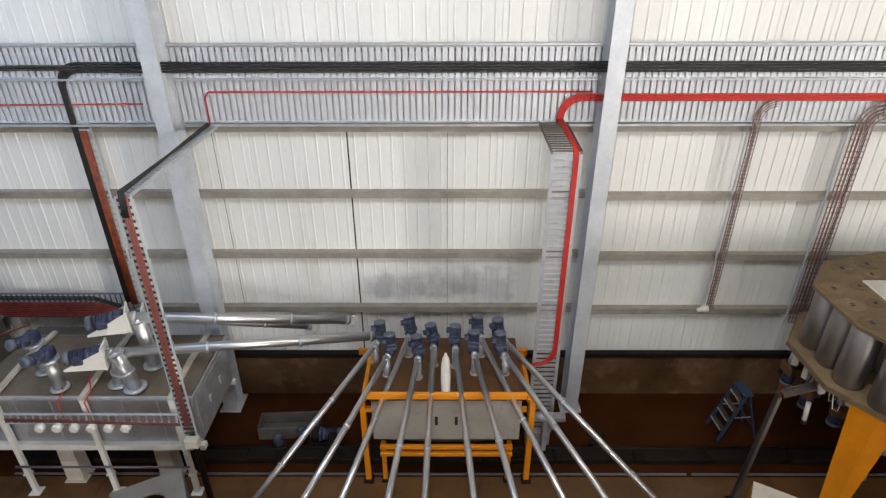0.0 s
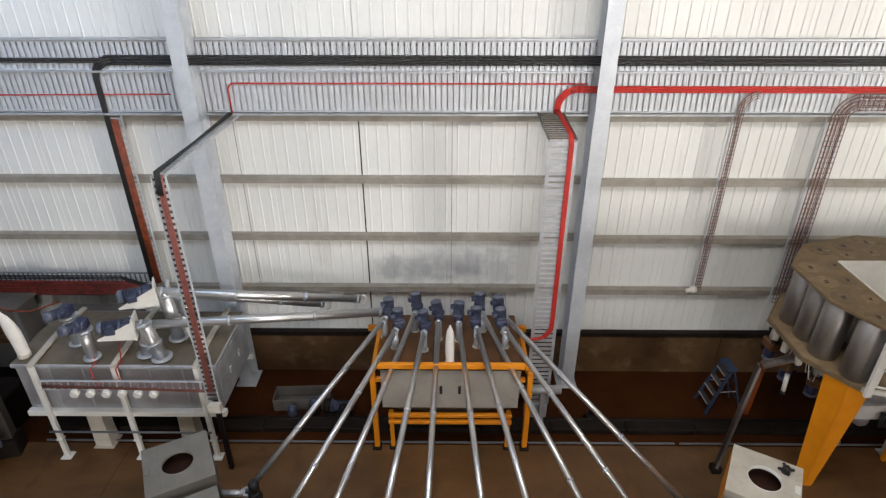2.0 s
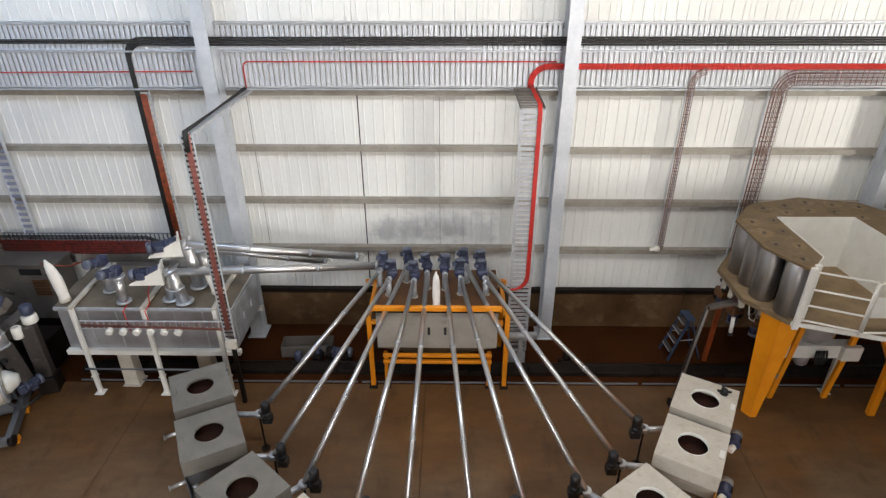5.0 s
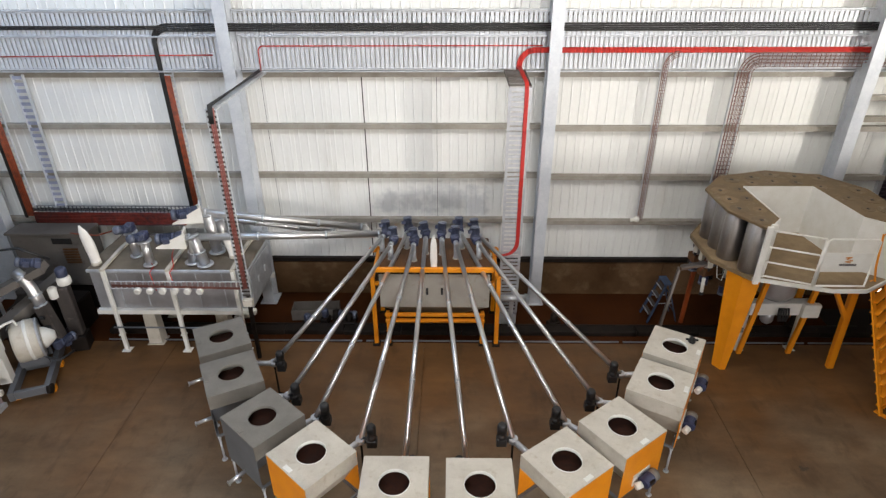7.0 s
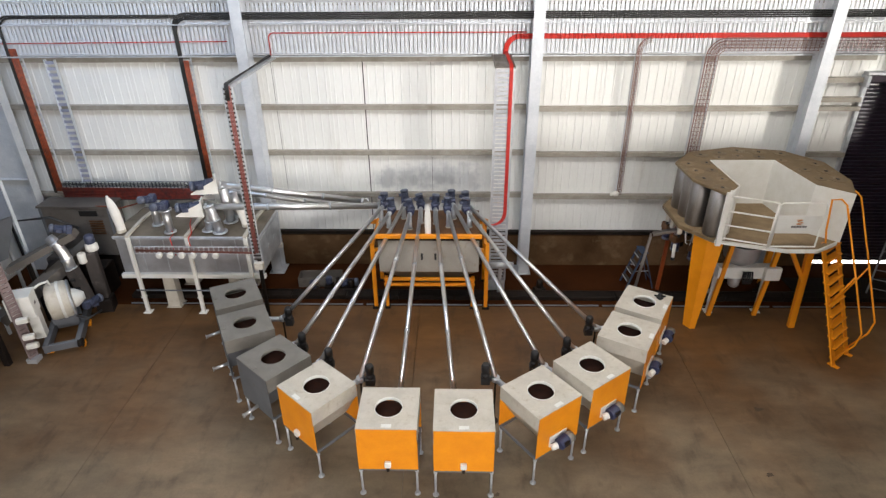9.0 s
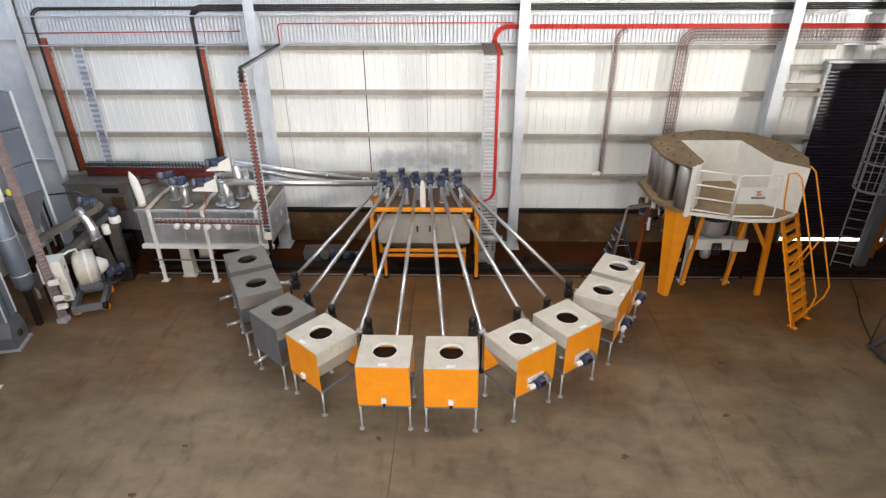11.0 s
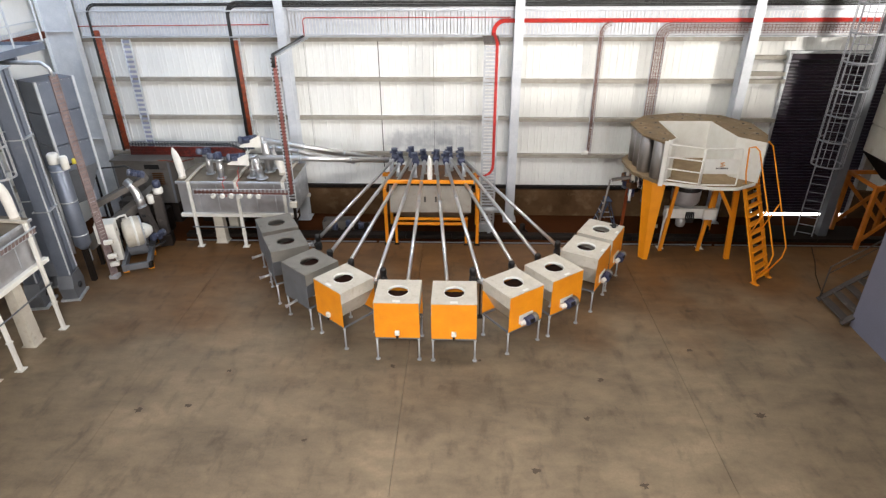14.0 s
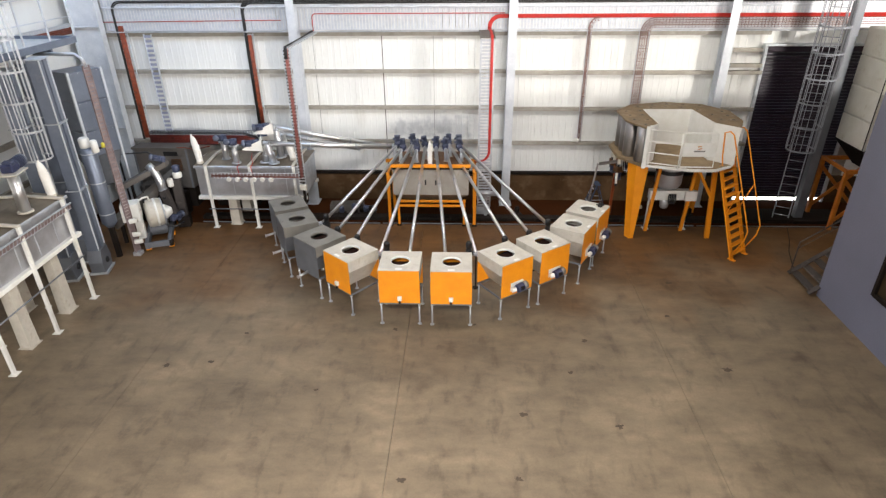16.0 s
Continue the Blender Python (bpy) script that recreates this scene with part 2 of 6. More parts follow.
for scale, squash, lo, hi, p0, p1 in ((0.22, (1.0, 0.8, 1), 0.80, 1.18, 0.35, 0.65), (0.9, (0.55, 1.3, 1), 0.74, 1.16, 0.32, 0.66), (3.2, (0.6, 1.2, 1), 0.86, 1.08, 0.30, 0.62), (2.1, (1.3, 0.5, 1), 0.60, 1.0, 0.26, 0.46)):
    vm = N.new("ShaderNodeVectorMath")
    vm.operation = 'MULTIPLY'
    vm.inputs[1].default_value = squash
    L.new(geo.outputs["Position"], vm.inputs[0])
    nz = N.new("ShaderNodeTexNoise")
    nz.inputs["Scale"].default_value, nz.inputs["Detail"].default_value, nz.inputs["Roughness"].default_value = scale, 7.0, 0.6
    nz.inputs["Distortion"].default_value = 0.2
    L.new(vm.outputs[0], nz.inputs["Vector"])
    mr = N.new("ShaderNodeMapRange")
    mr.inputs[1].default_value, mr.inputs[2].default_value, mr.inputs[3].default_value, mr.inputs[4].default_value = p0, p1, lo, hi
    L.new(nz.outputs[0], mr.inputs[0])
    mx = N.new("ShaderNodeMix")
    mx.data_type, mx.blend_type = 'RGBA', 'MULTIPLY'
    mx.inputs[0].default_value = 1.0
    L.new(out, mx.inputs[6])
    L.new(mr.outputs[0], mx.inputs[7])
    out = mx.outputs[2]
L.new(out, prin.inputs["Base Color"])

# soot-like dust smudges on the sheets behind the feeder heads
nt = M["clad"].node_tree
N, L = nt.nodes, nt.links
prin = N["Principled BSDF"]
src = prin.inputs["Base Color"].links[0].from_socket
geo = N.new("ShaderNodeNewGeometry")
total = None
for cx, cz, rx, rz in ((0.35, 2.75, 0.55, 0.42), (1.15, 2.85, 0.50, 0.45), (-0.35, 2.75, 0.40, 0.35), (1.9, 2.7, 0.4, 0.5)):
    sub = N.new("ShaderNodeVectorMath")
    sub.operation = 'SUBTRACT'
    sub.inputs[1].default_value = (cx, 10.55, cz)
    L.new(geo.outputs["Position"], sub.inputs[0])
    div = N.new("ShaderNodeVectorMath")
    div.operation = 'MULTIPLY'
    div.inputs[1].default_value = (1 / rx, 0, 1 / rz)
    L.new(sub.outputs[0], div.inputs[0])
    ln = N.new("ShaderNodeVectorMath")
    ln.operation = 'LENGTH'
    L.new(div.outputs[0], ln.inputs[0])
    if total is None:
        total = ln.outputs["Value"]
    else:
        mn = N.new("ShaderNodeMath")
        mn.operation = 'MINIMUM'
        L.new(total, mn.inputs[0])
        L.new(ln.outputs["Value"], mn.inputs[1])
        total = mn.outputs[0]
nz = N.new("ShaderNodeTexNoise")
nz.inputs["Scale"].default_value, nz.inputs["Detail"].default_value = 4.5, 6.0
L.new(geo.outputs["Position"], nz.inputs["Vector"])
ad = N.new("ShaderNodeMath")
ad.operation = 'MULTIPLY_ADD'
ad.inputs[1].default_value, ad.inputs[2].default_value = 2.4, -1.2
L.new(nz.outputs[0], ad.inputs[0])
sm = N.new("ShaderNodeMath")
L.new(total, sm.inputs[0])
L.new(ad.outputs[0], sm.inputs[1])
mr = N.new("ShaderNodeMapRange")
mr.inputs[1].default_value, mr.inputs[2].default_value, mr.inputs[3].default_value, mr.inputs[4].default_value = 0.35, 1.15, 0.55, 0.0
L.new(sm.outputs[0], mr.inputs[0])
sx = N.new("ShaderNodeMix")
sx.data_type = 'RGBA'
L.new(mr.outputs[0], sx.inputs[0])
L.new(src, sx.inputs[6])
sx.inputs[7].default_value = (0.30, 0.31, 0.34, 1)
L.new(sx.outputs[2], prin.inputs["Base Color"])


def glow(name, colour, strength):
    m = bpy.data.materials.new(name)
    m.use_nodes = True
    b = m.node_tree.nodes["Principled BSDF"]
    b.inputs["Emission Color"].default_value = (*colour, 1)
    b.inputs["Emission Strength"].default_value = strength
    return m


M["outside"] = glow("daylight_outside", (1.0, 0.97, 0.92), 5.0)


# ---- shape helpers ----
def box(bm, x0, x1, y0, y1, z0, z1, bev=0.0):
    r = bmesh.ops.create_cube(bm, size=1.0, matrix=Matrix.LocRotScale(((x0 + x1) / 2, (y0 + y1) / 2, (z0 + z1) / 2), None, (abs(x1 - x0), abs(y1 - y0), abs(z1 - z0))))
    if bev:
        es = {e for v in r["verts"] for e in v.link_edges}
        bmesh.ops.bevel(bm, geom=list(es), offset=bev, segments=1, affect='EDGES', profile=0.5)
    return bm


def bar(bm, p, q, w, h, up=(0, 0, 1)):
    """A rectangular bar from p to q, w wide and h thick."""
    p, q = Vector(p), Vector(q)
    d = q - p
    z = d.normalized()
    x = Vector(up).cross(z)
    if x.length < 1e-4:
        x = Vector((1, 0, 0)).cross(z)
    x.normalize()
    y = z.cross(x)
    m = Matrix((x, y, z)).transposed().to_4x4()
    m.translation = (p + q) / 2
    bmesh.ops.create_cube(bm, size=1.0, matrix=m @ Matrix.Diagonal((w, h, d.length, 1)))
    return bm


def tube(bm, pts, r, n=10, cap=True, r2=None):
    """A round tube along the points; r2: the radius at the end."""
    pts = [Vector(p) for p in pts]
    rings, k = [], len(pts)
    x = None
    for i, p in enumerate(pts):
        d = (pts[min(i + 1, k - 1)] - pts[max(i - 1, 0)]).normalized()
        if x is None:
            x = d.orthogonal().normalized()
        else:
            x = (x - d * x.dot(d)).normalized()
        y = d.cross(x)
        rr = r if r2 is None else r + (r2 - r) * i / (k - 1)
        rings.append([bm.verts.new(p + rr * (math.cos(2 * math.pi * j / n) * x + math.sin(2 * math.pi * j / n) * y)) for j in range(n)])
    for a, b in zip(rings, rings[1:]):
        for j in range(n):
            f = bm.faces.new((a[j], a[(j + 1) % n], b[(j + 1) % n], b[j]))
            f.smooth = True
    if cap:
        bm.faces.new(rings[0][::-1])
        bm.faces.new(rings[-1])
    return bm


def lathe(bm, profile, n=24, at=(0, 0, 0), m=None):
    """Turns (radius, height) round the z axis."""
    m = m or Matrix.Translation(at)
    rings = []
    for r, z in profile:
        rings.append([bm.verts.new(m @ Vector((r * math.cos(2 * math.pi * j / n), r * math.sin(2 * math.pi * j / n), z))) for j in range(n)])
    for a, b in zip(rings, rings[1:]):
        for j in range(n):
            bm.faces.new((a[j], a[(j + 1) % n], b[(j + 1) % n], b[j])).smooth = True
    bm.faces.new(rings[0][::-1])
    bm.faces.new(rings[-1])
    return bm


def prism(bm, poly, z0, z1):
    a = [bm.verts.new((x, y, z0)) for x, y in poly]
    b = [bm.verts.new((x, y, z1)) for x, y in poly]
    n = len(poly)
    for i in range(n):
        bm.faces.new((a[i], a[(i + 1) % n], b[(i + 1) % n], b[i]))
    bm.faces.new(a[::-1])
    bm.faces.new(b)
    return bm


def plate_with_hole(bm, w, d, z0, z1, r, cx=0.0, cy=0.0, n=32):
    """A rectangular plate with a round hole, centred on the origin."""
    def corner(a):
        c, s = math.cos(a), math.sin(a)
        k = min(((w / 2 - cx * (1 if c > 0 else -1)) / abs(c)) if abs(c) > 1e-6 else 1e9, ((d / 2 - cy * (1 if s > 0 else -1)) / abs(s)) if abs(s) > 1e-6 else 1e9)
        return cx + c * k, cy + s * k
    angs = sorted({round(2 * math.pi * j / n, 6) for j in range(n)} | {round(math.atan2(sy * d / 2 - cy, sx * w / 2 - cx) % (2 * math.pi), 6) for sx in (1, -1) for sy in (1, -1)})
    ring = []
    for a in angs:
        ox, oy = corner(a)
        ix, iy = cx + r * math.cos(a), cy + r * math.sin(a)
        ring.append([bm.verts.new(p) for p in ((ox, oy, z0), (ox, oy, z1), (ix, iy, z1), (ix, iy, z0))])
    for i in range(len(ring)):
        a, b = ring[i], ring[(i + 1) % len(ring)]
        for k in range(4):
            bm.faces.new((a[k], b[k], b[(k + 1) % 4], a[(k + 1) % 4]))
    return bm


def part(name, bm, mat, parent=None, label=""):
    bmesh.ops.recalc_face_normals(bm, faces=bm.faces)
    me = bpy.data.meshes.new(name)
    bm.to_mesh(me)
    bm.free()
    me.materials.append(M[mat] if isinstance(mat, str) else mat)
    ob = new(name, me)
    if parent:
        ob.parent = parent
    if label:
        ob["label"] = label
    return ob


def B():
    return bmesh.new()


def inset(y):
    """The plan's y, taken from the sheet wall with the paced depths corrected."""
    return 10.55 - (10.55 - y) * 0.945


def inset3(p):
    return Vector((p[0], inset(p[1]), p[2]))


def thing(name, at=(0, 0, 0), rz=0.0, label="", category="", group="", kind=""):
    ob = new(name)
    ob.empty_display_size = 0.2
    ob.matrix_world = pose(at[0], inset(at[1]) if any(at) else 0, at[2], 0, 0, rz)
    return tagged(ob, label, category, group, kind)


def share(name, ob, parent, m):
    """One more piece on the mesh of ob."""
    o = new(name, ob.data)
    o.parent = parent
    o.matrix_basis = m
    return o


# ---- structure ----
WALL = 10.55
COLS = (-3.67, 3.545, 10.53)
ROOF = 11.7
WEST, EAST, SOUTH = -11.4, 28.0, -45.0

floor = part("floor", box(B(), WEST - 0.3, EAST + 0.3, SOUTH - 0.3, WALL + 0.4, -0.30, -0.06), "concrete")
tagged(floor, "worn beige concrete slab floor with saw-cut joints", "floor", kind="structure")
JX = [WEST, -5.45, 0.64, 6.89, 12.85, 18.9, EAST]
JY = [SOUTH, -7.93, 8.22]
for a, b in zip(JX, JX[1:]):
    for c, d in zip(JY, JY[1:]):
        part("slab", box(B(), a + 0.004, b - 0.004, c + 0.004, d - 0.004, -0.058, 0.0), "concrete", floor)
    part("slab", box(B(), a + 0.002, b - 0.002, 8.224, WALL + 0.1, -0.058, -0.006), "apron", floor, "darker red-brown concrete strip along the wall")

dado = part("wall_base", B(), "dado")
bm = bmesh.new()
for x0, x1 in ((WEST, 12.0), (15.3, EAST)):
    box(bm, x0, x1, WALL - 0.075, WALL + 0.18, -0.02, 1.0, 0.01)
bm.to_mesh(dado.data)
bm.free()
tagged(dado, "low dusty brown concrete wall under the sheeting", "wall", kind="structure")

wall_north = thing("wall_north", label="cream ribbed metal sheet wall of an industrial shed", category="wall", kind="structure")
part("backing", box(B(), WEST, 12.0, WALL + 0.06, WALL + 0.14, 0.9, ROOF), "girt", wall_north)
part("backing", box(B(), 15.3, EAST, WALL + 0.06, WALL + 0.14, 0.9, ROOF), "girt", wall_north)
part("backing", box(B(), 12.0, 15.3, WALL + 0.06, WALL + 0.14, 5.55, ROOF), "girt", wall_north)
part("narrow_sheet", box(B(), 11.435, 11.99, WALL + 0.004, WALL + 0.05, 0.95, ROOF), "clad", wall_north)


def sheet_mesh(w, z0, z1, ribs=4):
    """A wall sheet with shallow upright ribs."""
    bm = bmesh.new()
    xs, k = [], ribs
    for i in range(k):
        c = (i + 0.5) * w / k
        xs += [(c - 0.020, 0), (c - 0.009, -0.011), (c + 0.009, -0.011), (c + 0.020, 0)]
    prof = [(0.0, 0.05), (0.0, 0.003), (0.003, 0.0)] + [(x, y) for x, y in xs] + [(w - 0.003, 0.0), (w, 0.003), (w, 0.05)]
    a = [bm.verts.new((x, y, z0)) for x, y in prof]
    b = [bm.verts.new((x, y, z1)) for x, y in prof]
    for i in range(len(prof) - 1):
        bm.faces.new((a[i], a[i + 1], b[i + 1], b[i]))
    bm.faces.new((a[0], b[0], b[-1], a[-1]))
    bm.faces.new(a)
    bm.faces.new(b[::-1])
    return bm


PW = 0.875
first = part("sheet", sheet_mesh(PW - 0.004, 0.95, ROOF), "clad", wall_north)
first.matrix_basis = pose(-0.812, WALL, 0)
k = -13
while -0.82 + PW * k < EAST - PW:
    x = -0.82 + PW * k
    gap = 0.008 if k == 0 else 0.002
    if k != 0 and not (12.0 - PW < x < 15.3):
        share("sheet", first, wall_north, pose(x + gap, WALL, 0))
    k += 1
short = part("sheet", sheet_mesh(PW - 0.004, 5.55, ROOF), "clad", wall_north)
short.matrix_basis = pose(-0.82 + PW * 14, WALL, 0)
for k in (15, 16, 17, 18):
    share("sheet", short, wall_north, pose(-0.82 + PW * k, WALL, 0))


for x, w, z0, z1 in ((-0.82, 0.026, 1.15, 6.0), (0.93, 0.008, 1.15, 6.0), (-3.18, 0.008, 2.3, 6.0)):
    part("joint_strip", box(B(), x - w / 2, x + w / 2, WALL - 0.004, WALL + 0.02, z0, z1), "darksteel", wall_north)


def girt(z, x0, x1, h=0.12, name="girt"):
    bm = bmesh.new()
    box(bm, x0, x1, WALL - 0.16, WALL - 0.152, z - h / 2, z + h / 2)
    box(bm, x0, x1, WALL - 0.15, WALL - 0.003, z + h / 2 - 0.008, z + h / 2)
    box(bm, x0, x1, WALL - 0.15, WALL - 0.003, z - h / 2, z - h / 2 + 0.008)
    g = part(name, bm, "girt")
    return tagged(g, "dusty galvanised wall rail between the columns", "wall rail", "wall rails", "structure")


SPANS = list(zip([WEST] + [c + 0.02 for c in COLS], [c - 0.02 for c in COLS] + [12.0]))
for z in (7.30, 6.0, 4.77, 3.52, 2.28):
    for k, (x0, x1) in enumerate(SPANS):
        girt(z - (0.05 if 2 <= k and z < 5 else 0.0), x0, x1, 0.07 if z > 7 else 0.12)
for x0, x1 in SPANS:
    g = part("trim", box(B(), x0, x1, WALL - 0.14, WALL - 0.003, 1.04, 1.14, 0.004), "darksteel")
    tagged(g, "dark steel flashing at the foot of the sheeting", "trim", "foot flashings", "structure")
for z in (8.9, 10.3):
    girt(z, WEST, EAST)


def column(x, y0=9.94, d=0.44, w=0.275):
    bm = bmesh.new()
    box(bm, x - w / 2, x + w / 2, y0, y0 + 0.018, 0.012, ROOF)
    box(bm, x - w / 2, x + w / 2, y0 + d - 0.018, y0 + d, 0.012, ROOF)
    box(bm, x - 0.007, x + 0.007, y0 + 0.018, y0 + d - 0.018, 0.012, ROOF)
    box(bm, x - 0.22, x + 0.22, y0 - 0.06, y0 + d + 0.05, -0.006, 0.012)
    c = part("steel_column", bm, "column")
    return tagged(c, "galvanised steel I-section column against the sheet wall", "column", "wall columns", "structure")


for x in COLS:
    column(x)
# the corner column of the portal frame shows its broad web
corner = thing("steel_column", (-10.55, 10.02, 0), 0, "broad galvanised portal column in the corner of the shed", "column", kind="structure")
part("web", box(B(), -0.50, 0.44, 0.0, 0.016, 0.0, ROOF), "column", corner)
for x in (-0.516, 0.44):
    part("flange", box(B(), x, x + 0.02, -0.13, 0.15, 0.0, ROOF), "column", corner)
for z in (2.9, 6.3, 8.8):
    part("stiffener", box(B(), -0.495, 0.435, -0.11, -0.001, z, z + 0.014), "column", corner)

# the other walls and the roof, outside the view
w = part("wall_west", box(B(), WEST - 0.2, WEST, SOUTH, WALL + 0.14, -0.05, ROOF), "clad")
tagged(w, "cream metal sheet side wall of the shed", "wall", kind="structure")
# unseen east, south and roof sheets: grey chosen to cut bounced light
bm = bmesh.new()
box(bm, EAST, EAST + 0.2, SOUTH, WALL + 0.14, -0.05, 7.4)
box(bm, EAST, EAST + 0.2, SOUTH, -11.0, 7.4, ROOF)
box(bm, EAST, EAST + 0.2, -5.0, WALL + 0.14, 7.4, ROOF)
box(bm, EAST, EAST + 0.2, -11.0, -5.0, 11.0, ROOF)
w = part("wall_east", bm, "greytop")
tagged(w, "dull metal sheet side wall with a high daylight band", "wall", kind="structure")
bm = bmesh.new()
box(bm, WEST, 9.8, SOUTH - 0.2, SOUTH, -0.05, ROOF)
box(bm, 22.2, EAST, SOUTH - 0.2, SOUTH, -0.05, ROOF)
box(bm, 9.8, 22.2, SOUTH - 0.2, SOUTH, 10.6, ROOF)
w = part("wall_south", bm, "greytop")
tagged(w, "unseen dull metal sheet wall, open behind the south fill lamp", "wall", kind="structure")
bm = box(B(), WEST - 0.2, EAST + 0.2, SOUTH - 0.2, WALL + 0.14, ROOF, ROOF + 0.15)
c = part("ceiling", bm, "greytop")
tagged(c, "unseen closed dull metal roof above the fill lamps", "ceiling", kind="structure")


# ---- hopper boxes round the arc ----
def hopper(at, rz, painted, motor):
    """A feed hopper: a square lid with a round filling hole, two end panels, a sloping bin between them and four thin legs."""
    if painted:
        label = "orange hopper box with cream lid and front motor" if motor else "orange hopper box with a cream lid and round hole"
    else:
        label = "bare grey steel hopper box with a round filling hole"
    t = thing("hopper", at, rz, label, "hopper", "hoppers in an arc")
    top, side = ("cream", "orange") if painted else ("greytop", "greysteel")
    W, D, H, low = 1.035, 1.01, 1.60, 0.65
    bm = B()
    plate_with_hole(bm, W, D, H - 0.012, H, 0.245)
    for s in (-1, 1):
        box(bm, s * (W / 2 - 0.006) - 0.006, s * (W / 2 - 0.006) + 0.006, -D / 2, D / 2, H - 0.30, H - 0.0125)
    lid = part("lid", bm, top, t)
    lathe_pts = [(0.247, H - 0.05), (0.247, H + 0.012), (0.239, H + 0.012), (0.239, H - 0.05)]
    bm = B()
    n = 32
    rings = [[bm.verts.new((r * math.cos(2 * math.pi * j / n), r * math.sin(2 * math.pi * j / n), z)) for j in range(n)] for r, z in lathe_pts]
    for a, b in zip(rings, rings[1:]):
        for j in range(n):
            bm.faces.new((a[j], a[(j + 1) % n], b[(j + 1) % n], b[j])).smooth = True
    part("filling_collar", bm, "white" if painted else "greytop", t)
    # front and back panels
    for name, y0, y1 in (("front_panel", -D / 2, -D / 2 + 0.012), ("back_panel", D / 2 - 0.012, D / 2)):
        part(name, box(B(), -W / 2, W / 2, y0, y1, low, H - 0.0125, 0.003), side, t)
    # the bin: a tapering trough, open at the top
    bm = B()
    a = [bm.verts.new(p) for p in ((-W / 2 + 0.02, -D / 2 + 0.02, H - 0.30), (W / 2 - 0.02, -D / 2 + 0.02, H - 0.30), (W / 2 - 0.02, D / 2 - 0.02, H - 0.30), (-W / 2 + 0.02, D / 2 - 0.02, H - 0.30))]
    b = [bm.verts.new(p) for p in ((-0.13, -D / 2 + 0.02, low + 0.02), (0.13, -D / 2 + 0.02, low + 0.02), (0.13, D / 2 - 0.02, low + 0.02), (-0.13, D / 2 - 0.02, low + 0.02))]
    for i in range(4):
        bm.faces.new((a[i], a[(i + 1) % 4], b[(i + 1) % 4], b[i]))
    bm.faces.new(b)
    part("bin", bm, "cream" if painted else "greysteel", t)
    part("feed", box(B(), -W / 2 + 0.03, W / 2 - 0.03, -D / 2 + 0.03, D / 2 - 0.03, H - 0.298, H - 0.285), "feed", t, "dark brown feed inside")
    # frame and legs
    bm = B()
    for s in (-1, 1):
        bar(bm, (-W / 2 + 0.02, s * (D / 2 - 0.03), low - 0.02), (W / 2 - 0.02, s * (D / 2 - 0.03), low - 0.02), 0.04, 0.04)
        bar(bm, (s * (W / 2 - 0.02), -D / 2 + 0.03, low - 0.021), (s * (W / 2 - 0.02), D / 2 - 0.03, low - 0.021), 0.04, 0.038)
    part("frame", bm, "greysteel", t)
    leg = None
    for sx in (-1, 1):
        for sy in (-1, 1):
            if leg is None:
                bm = B()
                tube(bm, [(0, 0, 0.012), (0, 0, low - 0.02)], 0.022, 8)
                lathe(bm, [(0.055, 0.0), (0.055, 0.012), (0.03, 0.02)], 12)
                lathe(bm, [(0.034, low - 0.09), (0.034, low - 0.04)], 10)
                leg = part("leg", bm, "galv", t)
                leg.matrix_basis = pose(sx * (W / 2 - 0.03), sy * (D / 2 - 0.04), 0)
            else:
                share("leg", leg, t, pose(sx * (W / 2 - 0.03), sy * (D / 2 - 0.04), 0))
    # lid flap with its handle
    bm = box(B(), -W / 2 + 0.02, W / 2 - 0.02, -D / 2 + 0.004, -D / 2 + 0.23, H, H + 0.006, 0.002)
    part("flap", bm, top, t)
    bm = B()
    box(bm, -0.085, 0.085, -D / 2 + 0.02, -D / 2 + 0.10, H + 0.006, H + 0.022, 0.006)
    part("handle", bm, "white" if painted else "greytop", t)
    if motor:
        part("flange", box(B(), -0.22, 0.20, -D / 2 - 0.02, -D / 2 - 0.0005, low + 0.12, low + 0.36, 0.004), "white", t)
        bm = B()
        fins = [(0.07, -0.11)]
        for i in range(6):
            fins += [(0.098, -0.10 + i * 0.035), (0.112, -0.095 + i * 0.035), (0.112, -0.087 + i * 0.035), (0.098, -0.082 + i * 0.035)]
        lathe(bm, fins + [(0.098, 0.11)], 16, m=Matrix.Translation((0, -D / 2 - 0.13, low + 0.235)) @ Vector((1, 0, 0.15)).to_track_quat('Z', 'Y').to_matrix().to_4x4())
        mo = part("motor", bm, "navy", t)
        part("terminal_box", box(B(), -0.06, 0.07, -D / 2 - 0.24, -D / 2 - 0.20, low + 0.20, low + 0.31, 0.01), "darksteel", mo)
        bm = B()
        tube(bm, [(0.10, -D / 2 - 0.13, low + 0.25), (0.21, -D / 2 - 0.13, low + 0.26)], 0.105, 14)
        part("fan_cover", bm, "greytop", mo)
        bm = B()
        tube(bm, [(-0.13, -D / 2 - 0.13, low + 0.23), (-0.24, -D / 2 - 0.09, low + 0.20)], 0.06, 10)
        part("shaft_cover", bm, "white", mo)
    elif painted:
        bm = B()
        box(bm, -0.055, 0.055, -D / 2 - 0.075, -D / 2 - 0.0005, low + 0.10, low + 0.22, 0.012)
        part("sensor_box", bm, "white", t)
        bm = B()
        tube(bm, [(0, -D / 2 - 0.04, low + 0.12), (0, -D / 2 - 0.05, low + 0.02)], 0.03, 8)
        part("drain_stub", bm, "darksteel", t)
    else:
        bm = B()
        tube(bm, [(0.0, -D / 2 + 0.01, low + 0.03), (-0.02, -D / 2 - 0.30, low - 0.02)], 0.035, 10)
